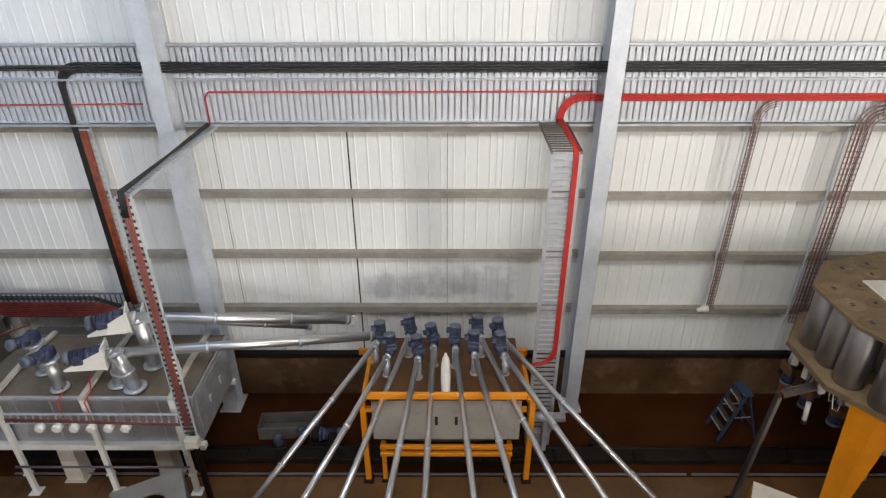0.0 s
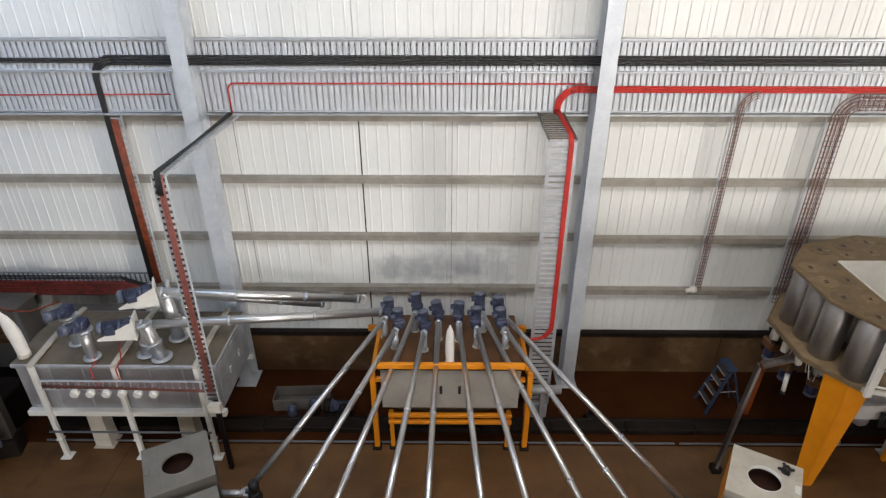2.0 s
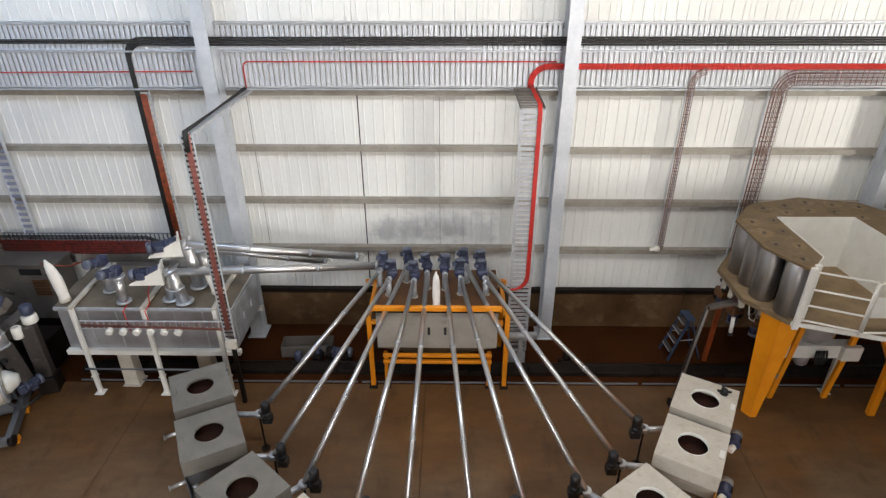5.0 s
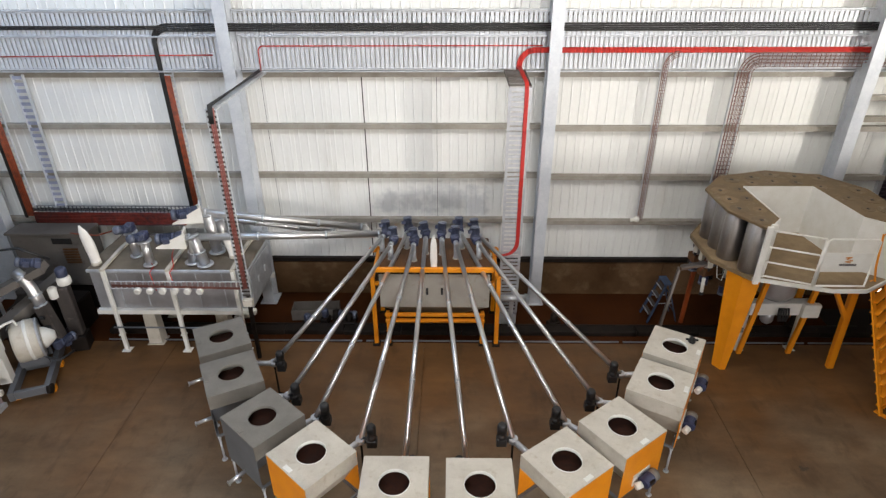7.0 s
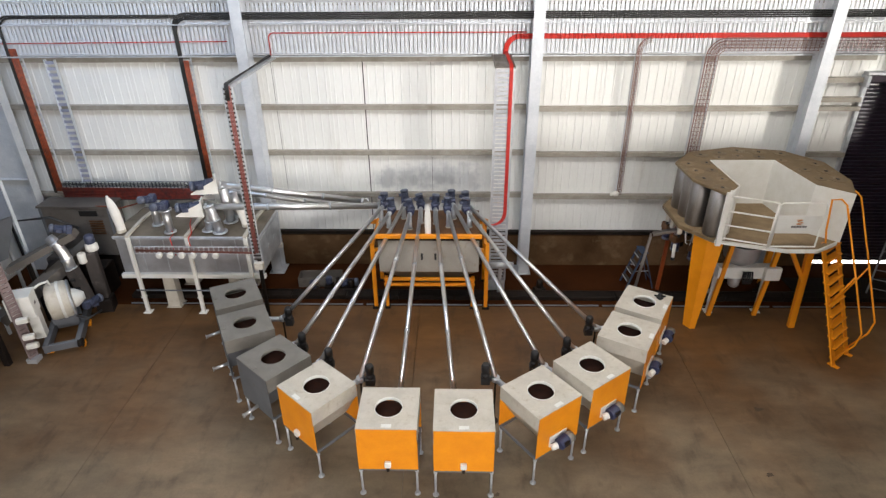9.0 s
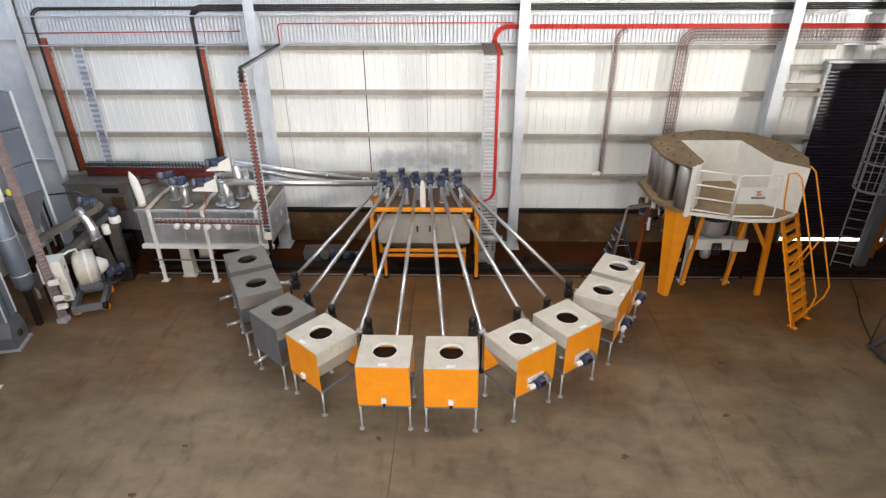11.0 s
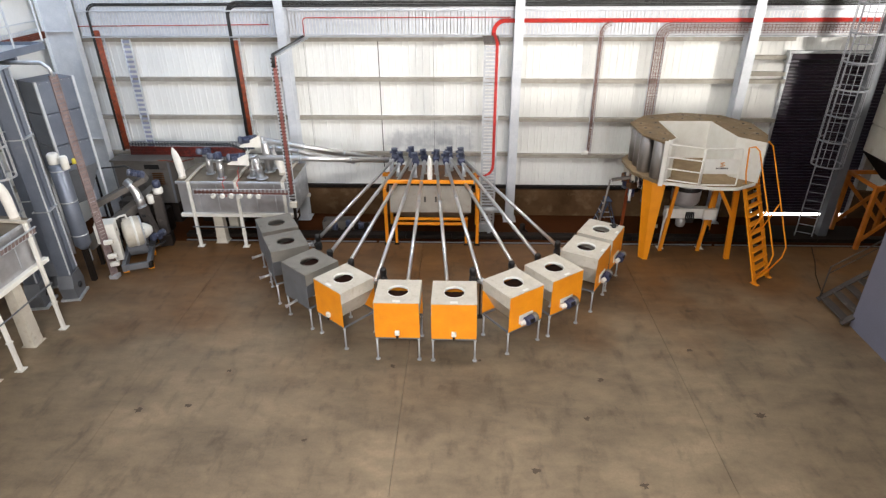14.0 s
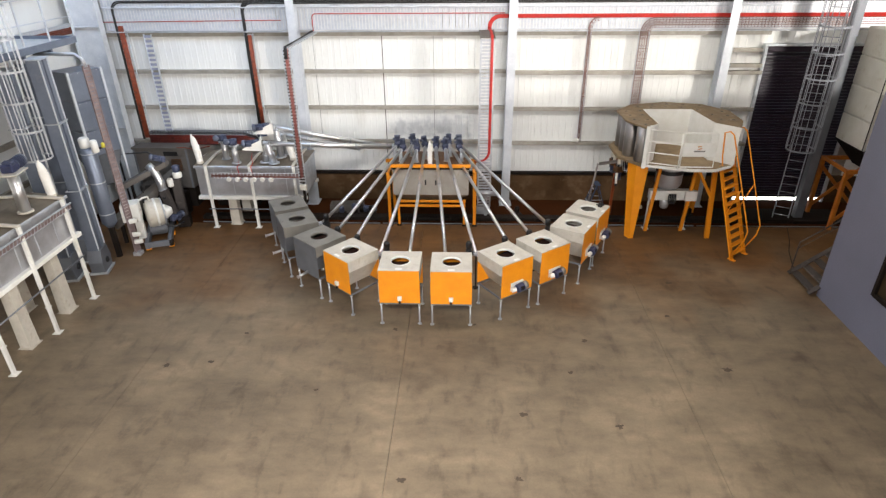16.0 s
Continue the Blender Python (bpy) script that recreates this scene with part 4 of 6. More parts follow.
sock((0.90, 7.92, 2.22), 0.80, girth=0.60)


# ---- tanks ----
def tank(at, rz, length, lift, legs, blocks, label):
    """A long flat steel tank on white legs, with straps over its lid. Local x runs along its front, y goes back."""
    t = thing("tank", at, rz, label, "tank", "flat steel tanks")
    W, z0, z1 = 1.62, 1.14 + lift, 2.22 + lift
    body = part("body", box(B(), 0, length, 0, W, z0, z1 - 0.10, 0.01), "stainless", t)
    for i in range(1, 6):
        x = length * i / 6
        part("seam", box(B(), x - 0.012, x + 0.012, -0.012, 0.0, z0 + 0.05, z1 - 0.14), "galv", t)
    bm = B()
    box(bm, -0.04, length + 0.04, -0.05, W + 0.04, z1 - 0.10, z1 - 0.02, 0.012)
    part("rim", bm, "galv", t)
    bm = B()
    vs = [(-0.02, -0.02, z1 - 0.02), (length + 0.02, -0.02, z1 - 0.02), (length + 0.02, W + 0.02, z1 - 0.02), (-0.02, W + 0.02, z1 - 0.02),
          (-0.02, W / 2, z1 + 0.05), (length + 0.02, W / 2, z1 + 0.05)]
    v = [bm.verts.new(p) for p in vs]
    for f in ((0, 1, 5, 4), (2, 3, 4, 5), (1, 2, 5), (3, 0, 4)):
        bm.faces.new([v[i] for i in f])
    part("lid", bm, "tanktop", t, "dusty steel lid")
    part("base_beam", box(B(), -0.05, length + 0.05, -0.10, 0.03, z0 - 0.12, z0 - 0.004, 0.008), "white", t)
    part("base_beam", box(B(), -0.05, length + 0.05, W - 0.05, W + 0.05, z0 - 0.12, z0 - 0.004, 0.008), "white", t)
    for x in legs:
        bm = B()
        box(bm, x - 0.045, x + 0.045, -0.16, -0.085, 0.012, z1 + 0.01, 0.006)
        box(bm, x - 0.10, x + 0.10, -0.22, -0.03, 0.0, 0.014)
        box(bm, x - 0.06, x + 0.06, -0.18, -0.07, 0.46 + lift * 0.4, 0.49 + lift * 0.4)
        part("leg", bm, "white", t)
        bm = B()
        bar(bm, (x, -0.16, z1 + 0.03), (x, W / 2, z1 + 0.085), 0.09, 0.05)
        bar(bm, (x, W / 2, z1 + 0.085), (x, W + 0.06, z1 + 0.03), 0.09, 0.05)
        part("strap", bm, "cream", t)
    for x in blocks:
        for y in (0.12, W - 0.35):
            bm = B()
            a = [bm.verts.new(p) for p in ((x - 0.16, y - 0.02, 0.02), (x + 0.16, y - 0.02, 0.02), (x + 0.16, y + 0.26, 0.02), (x - 0.16, y + 0.26, 0.02))]
            b = [bm.verts.new(p) for p in ((x - 0.14, y, z0 - 0.12), (x + 0.14, y, z0 - 0.12), (x + 0.14, y + 0.24, z0 - 0.12), (x - 0.14, y + 0.24, z0 - 0.12))]
            for i in range(4):
                bm.faces.new((a[i], a[(i + 1) % 4], b[(i + 1) % 4], b[i]))
            bm.faces.new(a)
            bm.faces.new(b)
            box(bm, x - 0.20, x + 0.20, y - 0.06, y + 0.30, 0.0, 0.02)
            part("block_leg", bm, "cream", t)
    bm = B()
    tube(bm, [(0.3, -0.20, 0.72 + lift * 0.8), (length - 0.25, -0.20, 0.72 + lift * 0.8)], 0.020, 8)
    part("pipe_rail", bm, "greysteel", t)
    bm = B()
    for y in (0.55, 1.05):
        box(bm, length + 0.02, length + 0.05, y - 0.035, y + 0.035, z0 + 0.42, z0 + 0.56, 0.006)
    box(bm, length, length + 0.022, 0.08, W - 0.08, z0 + 0.05, z1 - 0.16, 0.004)
    part("end_door", bm, "galv", t)
    return t


tank1 = tank((-6.95, 7.86, 0), 0, 3.62, 0.0, (0.40, 1.88, 3.34), (1.0, 2.75), "long flat steel tank on white legs beside the wall")
# tray and junction boxes along the front of the tank
tj = tray((-6.35, 7.55, 1.96), (-3.26, 7.55, 1.96), (0, 0.25, 1), 0.16, 0.12, "tray with red cable along the tank front", mat="column", rung_mat="mauve", slat=0.08)
for i in range(6):
    x = -5.70 + 0.28 * i
    bm = B()
    lathe(bm, [(0.07, 0), (0.082, 0.01), (0.082, 0.09), (0.065, 0.105)], 6, m=look((x, 7.65, 1.88), (x, 8.0, 1.90)))
    j = part("junction_box", bm, "white")
    tagged(j, "pale round junction box under the tank tray", "junction box", "junction boxes on the tank")
sock((-6.83, 8.05, 2.24), 0.95, 20, (-0.10, 0.0))
sock((-3.75, 8.35, 2.28), 0.62, 10, (-0.14, 0.0))


def duct(at, h, top, label="straight galvanised spout on the tank lid", r=0.115):
    """A straight round spout rising from the lid, with its flanges."""
    t = thing("duct", at, 0, label, "duct", "spouts on the tanks")
    e = Vector((top[0], top[1], h))
    d = e.normalized()
    part("pipe", tube(B(), [(0, 0, 0), e], r, 18), "pipe", t)
    part("base_ring", lathe(B(), [(r + 0.07, 0), (r + 0.07, 0.025), (r + 0.02, 0.03)], 18), "galv", t)
    for f in (0.42, 0.95):
        part("clamp", tube(B(), [e * f - d * 0.02, e * f + d * 0.02], r + 0.022, 18), "galv", t)
    return t


def long_auger(p, q, r, label):
    """A tube auger with its drive bracket and motor at the upper end."""
    t = thing("long_auger", p, 0, label, "auger", "long augers from the tank")
    p, q = inset3(p), inset3(q)
    d = (q - p).normalized()
    part("tube", tube(B(), [(0, 0, 0), q - p], r, 14), "pipe", t)
    for f in (0.02, 0.35, 0.7, 0.985):
        c = (q - p) * f
        part("coupling", tube(B(), [c - d * 0.03, c + d * 0.03], r * 1.18, 14), "galv", t)
    if r < 0.08 or p.z > 3.2:
        e = q - p + d * 0.02
        # curled hook at the tube's end, white in place of its glint
        part("end_loop", tube(B(), [e + Vector((0, 0, 0.06)), e + Vector((0.08, -0.01, 0.10)), e + Vector((0.13, -0.02, 0.02)), e + Vector((0.10, -0.03, -0.10)), e + Vector((0.02, -0.03, -0.13))], 0.026, 8), "white", t)
    # bracket: an upright plate and a tapering tongue under the motor
    u = Vector((d.x, d.y, 0)).normalized()
    s = Vector((-u.y, u.x, 0))
    bm = B()
    for k in (-0.13, 0.13):
        v = [bm.verts.new(s * k + u * a + Vector((0, 0, z))) for a, z in ((0.0, 0.16), (0.0, -0.22), (-0.62, -0.14), (-0.62, -0.11))]
        v2 = [bm.verts.new(s * (k + (0.008 if k > 0 else -0.008)) + u * a + Vector((0, 0, z))) for a, z in ((0.0, 0.16), (0.0, -0.22), (-0.62, -0.14), (-0.62, -0.11))]
        bm.faces.new(v)
        bm.faces.new(v2[::-1])
        for i in range(4):
            bm.faces.new((v[i], v[(i + 1) % 4], v2[(i + 1) % 4], v2[i]))
    bar(bm, -s * 0.17 + Vector((0, 0, 0)), s * 0.17, 0.42, 0.03, u)
    part("bracket", bm, "white", t)
    motor_on(t, Matrix.Translation(-u * 0.20 + Vector((0, 0, 0.03))) @ (-u).to_track_quat('Z', 'Y').to_matrix().to_4x4(), 1.25)
    return t


long_auger((-4.38, 8.52, 3.34), (-1.0, 10.12, 2.20), 0.085, "bright steel tube auger from the tank to the wall")
long_auger((-4.42, 9.05, 2.98), (-1.75, 10.05, 2.10), 0.070, "bright steel tube auger from the tank to the wall")
long_auger((-4.66, 8.08, 2.90), (-0.40, 9.25, 2.44), 0.085, "bright steel tube auger from the tank to the feeder")
duct((-4.30, 8.00, 2.25), 0.72, (-0.20, 0.06))
duct((-4.62, 8.12, 2.25), 0.62, (0.16, -0.02))
duct((-4.22, 8.60, 2.27), 1.02, (-0.06, 0.0))
duct((-4.12, 9.02, 2.25), 0.72, (-0.12, 0.02))
for x, y in ((-6.06, 8.43), (-5.56, 7.99)):
    t = thing("gear_motor", (x, y, 2.25), 0, "grey gear motor on an upright steel spout over the tank", "motor", "motors on the tank")
    part("spout", tube(B(), [(0, 0, 0), (0, 0, 0.60)], 0.095, 18), "pipe", t)
    part("base_ring", lathe(B(), [(0.15, 0), (0.15, 0.025), (0.11, 0.03)], 18), "galv", t)
    part("top_flange", lathe(B(), [(0.16, 0.59), (0.16, 0.62), (0.12, 0.63)], 18), "galv", t)
    part("gear_box", box(B(), -0.10, 0.10, -0.08, 0.12, 0.63, 0.83, 0.03), "navy", t)
    motor_on(t, Matrix.Translation((-0.02, -0.08, 0.74)) @ Vector((-0.25, -0.9, 0.30)).to_track_quat('Z', 'Y').to_matrix().to_4x4(), 1.0)
for k, (p, q, e) in enumerate((((-5.75, 8.2, 2.8), (-5.45, 7.9, 2.25), (-5.35, 7.56, 1.80)), ((-5.1, 8.3, 2.5), (-5.0, 7.9, 2.25), (-4.9, 7.56, 1.80)))):
    cable("red_cable", [[p, ((p[0] + q[0]) / 2, (p[1] + q[1]) / 2 - 0.05, 2.45), q, (q[0], 7.66, 2.22), e]], 0.011, "redcable", "thin red cable hanging over the tank edge")

tank2 = tank((-8.42, -1.35, 0), 90, 4.30, 0.76, (0.71, 2.34, 3.99), (1.8, 3.35), "tall flat steel tank on long white legs")
tray((-8.26, -1.3, 2.72), (-8.26, 3.1, 2.72), (0.25, 0, 1), 0.16, 0.12, "rusty brown cable tray along the tall tank", mat="galv", slat=0.08, rung_mat="mauve")
sock((-8.60, 3.01, 3.02), 0.95, 60, (-0.06, 0.0))
t = thing("gear_motor", (-8.62, 1.95, 0), 100, "blue-grey gear motor on a steel duct over the tank", "motor", "motors on the tank")
part("duct", tube(B(), [(0, 0, 3.02), (0, 0, 4.02)], 0.13, 18), "pipe", t)
part("base_ring", lathe(B(), [(0.18, 3.02), (0.18, 3.05), (0.14, 3.06)], 18), "cream", t)
part("bracket", box(B(), -0.30, 0.30, -0.24, 0.24, 4.02, 4.06, 0.006), "cream", t)
part("gear_box", box(B(), -0.16, 0.16, -0.14, 0.14, 4.06, 4.26, 0.03), "navy", t)
motor_on(t, pose(0.10, 0, 4.16, 0, 90, 0), 1.5)


# ---- dosing platform ----
px, py = 8.72, 8.0


def rel(pts):
    return [(x - px, inset(y) - inset(py)) for x, y in pts]


plat = thing("dosing_platform", (px, py, 0), 0, "raised dosing platform with steel canisters on orange legs", "platform")
OUT = [(7.42, 6.58), (6.96, 7.50), (6.92, 8.72), (7.52, 9.52), (8.75, 9.92), (9.90, 9.62), (10.50, 8.72), (10.46, 7.45), (10.08, 6.59)]
INN = [(9.51, 7.14), (9.34, 8.82), (7.80, 8.82), (7.83, 7.09)]
ring = part("top_plate", prism(B(), rel(OUT + INN), 3.80, 3.85), "plate", plat, "dusty brown ring plate with round lids")
DECK = [(7.38, 6.70), (6.84, 7.50), (6.82, 8.70), (7.45, 9.58), (8.75, 9.98), (9.95, 9.68), (10.56, 8.75), (10.5, 7.4), (10.02, 6.60), (9.42, 6.22), (8.76, 6.22)]
part("deck", prism(B(), rel(DECK), 2.66, 2.72), "deck", plat)
n = len(DECK)
for i in range(n):
    a, b = rel(DECK)[i], rel(DECK)[(i + 1) % n]
    part("rim", bar(B(), (*a, 2.68), (*b, 2.68), 0.03, 0.085), "plate" if i < 7 else "white", plat, "dusty brown rim" if i < 7 else "white rim")
# canisters under the ring plate, with lids on it
line = [Vector(p) for p in ((7.43, 7.02), (7.22, 7.60), (7.20, 8.60), (7.72, 9.28), (8.75, 9.62), (9.75, 9.38), (10.22, 8.62), (10.20, 7.55), (9.92, 6.98))]
can = None
lid = None
knob = None
spots = []
for a, b in zip(line, line[1:]):
    k = max(1, int((b - a).length / 0.5))
    spots += [a + (b - a) * i / k for i in range(k)]
for s in spots:
    m = pose(s.x - px, inset(s.y) - inset(py), 0)
    if can is None:
        can = part("canister", lathe(B(), [(0.205, 2.72), (0.225, 2.76), (0.225, 3.79), (0.205, 3.80)], 20), "canister", plat, "brushed steel canister")
        can.matrix_basis = m
        lid = part("lid", lathe(B(), [(0.19, 3.85), (0.19, 3.8535), (0.186, 3.855)], 24), "lid", plat)
        lid.matrix_basis = m
        bm = B()
        for s_ in (-1, 1):
            half = [(0.038 * math.cos(radians(a_)), s_ * (0.014 + 0.028 * math.sin(radians(a_)))) for a_ in range(0, 181, 20)]
            prism(bm, half, 3.855, 3.862)
        knob = part("lid_grip", bm, "black", lid)
    else:
        share("canister", can, plat, m)
        o = share("lid", lid, plat, m)
        share("lid_grip", knob, o, pose(0, 0, 0))
inner = [(7.62, 7.55), (7.60, 8.15), (7.66, 8.68), (8.1, 9.08), (8.6, 9.18), (9.1, 9.12), (9.52, 8.85), (9.78, 8.2), (9.85, 7.6)]
for x, y in inner:
    o = share("lid", lid, plat, pose(x - px, inset(y) - inset(py), 0) @ Matrix.Diagonal((0.72, 0.72, 1, 1)))
    share("lid_grip", knob, o, pose(0, 0, 0))
# white inner walls and the two end plates
walls = [((7.83, 7.09), (7.80, 8.82)), ((7.80, 8.82), (9.34, 8.82)), ((9.34, 8.82), (9.51, 7.14)), ((9.51, 7.14), (10.08, 6.59)), ((7.83, 7.09), (7.42, 6.60))]
for a, b in walls:
    bm = B()
    (ax, ay), (bx_, by) = rel([a, b])
    bar(bm, (ax, ay, 3.295), (bx_, by, 3.295), 0.02, 1.15)
    part("inner_wall", bm, "white", plat)
bm = B()
for (x, y) in ((7.42, 6.60), (7.55, 6.72)):
    box(bm, x - px - 0.055, x - px + 0.055, inset(y) - inset(py) - 0.03, inset(y) - inset(py) + 0.03, 2.62, 3.90, 0.005)
part("end_post", bm, "white", plat)
# guard rail and gate at the front
P0, P1 = Vector((7.50 - px, (6.64 - py) * 0.945, 0)), Vector((8.34 - px, (6.27 - py) * 0.945, 0))
for z in (2.80, 3.12, 3.45, 3.80):
    part("guard_rail", tube(B(), [P0 + Z * z, P1 + Z * z], 0.019, 8), "white", plat)
for p in (P0, P1):
    part("rail_post", tube(B(), [p + Z * 2.72, p + Z * 3.80], 0.019, 8), "white", plat)
bm = B()
G0, G1 = Vector((8.38 - px, (6.26 - py) * 0.945, 0)), Vector((9.34 - px, (6.25 - py) * 0.945, 0))
tube(bm, [G0 + Z * 2.78, G0 + Z * 3.76, G0 + Z * 3.80 + X * 0.05, G1 + Z * 3.80 - X * 0.05, G1 + Z * 3.76, G1 + Z * 2.78, G0 + Z * 2.78], 0.021, 8)
gate = part("gate", bm, "white", plat)
part("gate_panel", box(B(), G0.x + 0.02, G1.x - 0.02, G0.y - 0.012, G0.y + 0.0, 3.10, 3.52, 0.003), "white", gate)
bm = B()
cx, cz, fy = (G0.x + G1.x) / 2, 3.36, G0.y - 0.020
for pts in (((-0.07, 0.06), (0.05, 0.07), (-0.05, 0.03), (0.07, 0.0), (-0.06, -0.03), (0.05, -0.045)),):
    for (a, b), (c, d) in zip(pts, pts[1:]):
        bar(bm, (cx + a, fy, cz + b), (cx + c, fy, cz + d), 0.006, 0.028, (0, 1, 0))
part("logo_mark", bm, "logo", gate, "orange mark on the gate panel")
bm = B()
x = cx - 0.15
for w in (0.05, 0.035, 0.05, 0.045, 0.05, 0.03):
    box(bm, x, x + w, fy - 0.004, fy + 0.006, 3.245, 3.285)
    x += w + 0.012
part("logo_bars", bm, "ink", gate, "small dark bars under the mark")
# legs


def taper(bm, top, bot, z1, z0):
    a = [bm.verts.new((*p, z1)) for p in rel(top)]
    b = [bm.verts.new((*p, z0)) for p in rel(bot)]
    for i in range(len(a)):
        bm.faces.new((a[i], a[(i + 1) % len(a)], b[(i + 1) % len(a)], b[i]))
    bm.faces.new(a)
    bm.faces.new(b[::-1])
    return bm


bm = B()
taper(bm, [(7.13, 7.26), (7.30, 6.86), (7.34, 6.89), (7.18, 7.28)], [(7.36, 7.30), (7.47, 7.10), (7.50, 7.12), (7.40, 7.32)], 2.60, 0.0)
taper(bm, [(7.302, 6.858), (7.66, 6.82), (7.66, 6.85), (7.34, 6.89)], [(7.472, 7.098), (7.60, 7.10), (7.60, 7.13), (7.50, 7.122)], 2.60, 0.0)
part("leg", bm, "orange", plat, "wide tapering orange leg")
part("leg_clip", box(B(), 7.44 - px, 7.72 - px, (7.02 - py) * 0.945, (7.06 - py) * 0.945, 1.10, 1.22, 0.01), "greytop", plat)
for top, bot, w in (((8.28, 7.55), (8.15, 7.74), 0.10), ((9.42, 7.55), (9.33, 7.76), 0.10), ((9.72, 6.95), (10.03, 7.22), 0.14), ((7.22, 8.95), (7.20, 9.05), 0.09), ((10.2, 9.3), (10.2, 9.4), 0.14)):
    bm = B()
    bar(bm, (*rel([top])[0], 2.60), (*rel([bot])[0], 0.0), w, w * 0.8, (0, 1, 0))
    # the thin rear leg's orange is darkened for the shade under the deck
    part("leg", bm, "deckshadeorange" if w < 0.095 else "orange", plat)
bm = B()
bar(bm, (9.15 - px, 7.0 - py, 2.58), (9.85 - px, 7.1 - py, 1.45), 0.08, 0.08)
part("brace", bm, "orange", plat)
# mixer under the deck
mix = thing("mixer", (8.72, 8.0, 0), 0, "round steel mixer on a white beam under the platform", "mixer")
part("drum", lathe(B(), [(0.30, 1.50), (0.40, 1.62), (0.42, 1.70), (0.42, 2.35), (0.36, 2.62)], 28), "stainless", mix)
part("band", lathe(B(), [(0.425, 2.02), (0.435, 2.04), (0.435, 2.13), (0.425, 2.15)], 28), "black", mix)
part("beam", box(B(), -0.62, 0.82, -0.34, -0.10, 1.16, 1.48, 0.008), "white", mix)
part("control_box", box(B(), 0.48, 0.86, -0.47, -0.345, 1.18, 1.52, 0.01), "white", mix)
for x in (-0.52, 0.72):
    bm = B()
    box(bm, x - 0.045, x + 0.045, -0.10, -0.02, 0.02, 1.16, 0.006)
    box(bm, x - 0.10, x + 0.10, -0.16, 0.04, 0.0, 0.02)
    part("leg", bm, "white", mix)
bm = B()
for k in range(5):
    tube(bm, [(-0.02 + 0.05 * k, -0.40, 1.40), (-0.05 + 0.06 * k, -0.46, 1.22 - 0.03 * (k % 2)), (0.02 + 0.04 * k, -0.42, 1.06)], 0.022, 6)
part("valve_block", bm, "black", mix)
part("outlet", lathe(B(), [(0.10, 0.75), (0.14, 0.80), (0.16, 1.16)], 16), "stainless", mix)

# valves and wiring hanging under the ring
for i, (x, y, z) in enumerate(((6.98, 7.75, 2.42), (6.94, 8.15, 2.40), (6.93, 8.5, 2.42), (7.05, 8.9, 2.44), (7.25, 7.42, 2.44))):
    t = thing("valve", (x, y, 0), 30 * i, "small pale valve drive under the platform", "valve", "valves under the platform")
    part("body", box(B(), -0.05, 0.05, -0.05, 0.05, z - 0.06, z + 0.20, 0.012), "cream", t)
    part("stem", lathe(B(), [(0.02, z - 0.16), (0.035, z - 0.10), (0.035, z - 0.06)], 10), "black", t)
for i, (x, y, z, cyl) in enumerate(((7.10, 8.15, 1.86, 1), (7.42, 7.78, 1.80, 1), (7.04, 8.70, 1.92, 0), (7.75, 8.25, 1.84, 0), (7.60, 9.0, 1.9, 0))):
    t = thing("screw_drive", (x, y, 0), 20 + 37 * i, "dusty brown gear box with a dark motor under the deck", "motor", "dosing drives")
    part("neck", lathe(B(), [(0.075, z + 0.30), (0.08, z + 0.34), (0.06, 2.66)], 14), "stainless", t)
    part("gear_box", box(B(), -0.15, 0.15, -0.12, 0.12, z + 0.10, z + 0.30, 0.025), "rusttop", t)
    part("casing", lathe(B(), [(0.07, z - 0.10), (0.10, z - 0.08), (0.10, z + 0.08), (0.08, z + 0.10)], 16), "navy", t)
    part("fan_cover", lathe(B(), [(0.07, z - 0.17), (0.105, z - 0.15), (0.105, z - 0.105), (0.09, z - 0.10)], 14), "motorcap", t)
    part("terminal_box", box(B(), 0.10, 0.20, -0.07, 0.07, z - 0.05, z + 0.09, 0.012), "darksteel", t)
    if cyl:
        part("air_cylinder", tube(B(), [(-0.16, -0.16, z + 0.12), (-0.18, -0.20, z - 0.22)], 0.04, 12), "white", t, "small white cylinder")
        part("cylinder_cap", tube(B(), [(-0.18, -0.20, z - 0.22), (-0.184, -0.207, z - 0.29)], 0.048, 12), "black", t)
for k in range(5):
    x = 6.95 + 0.09 * k
    cable("cable", [[(x, 7.9 + 0.2 * k, 2.62), (x - 0.06, 7.95 + 0.18 * k, 2.15 - 0.06 * (k % 3)), (x + 0.08, 8.0 + 0.16 * k, 2.3), (x + 0.05, 8.05 + 0.15 * k, 2.62)]], 0.009, "cable" if k % 2 else "orangecable", "thin hanging cable loop under the platform")
tray((6.96, 7.85, 2.42), (6.34, 7.70, 2.38), (0.2, 1, 0), 0.16, 0.10, "galvanised tray arm under the platform", slat=0.1, mat="canister")
drop = tray((6.30, 7.70, 2.36), (5.95, 7.45, 0.12), (0.3, 1, 0), 0.16, 0.10, "galvanised drop tray beside the hopper", slat=0.1, mat="canister")
part("foot", box(B(), 5.86, 6.04, 7.53, 7.71, 0.0, 0.14, 0.01), "darksteel", drop)


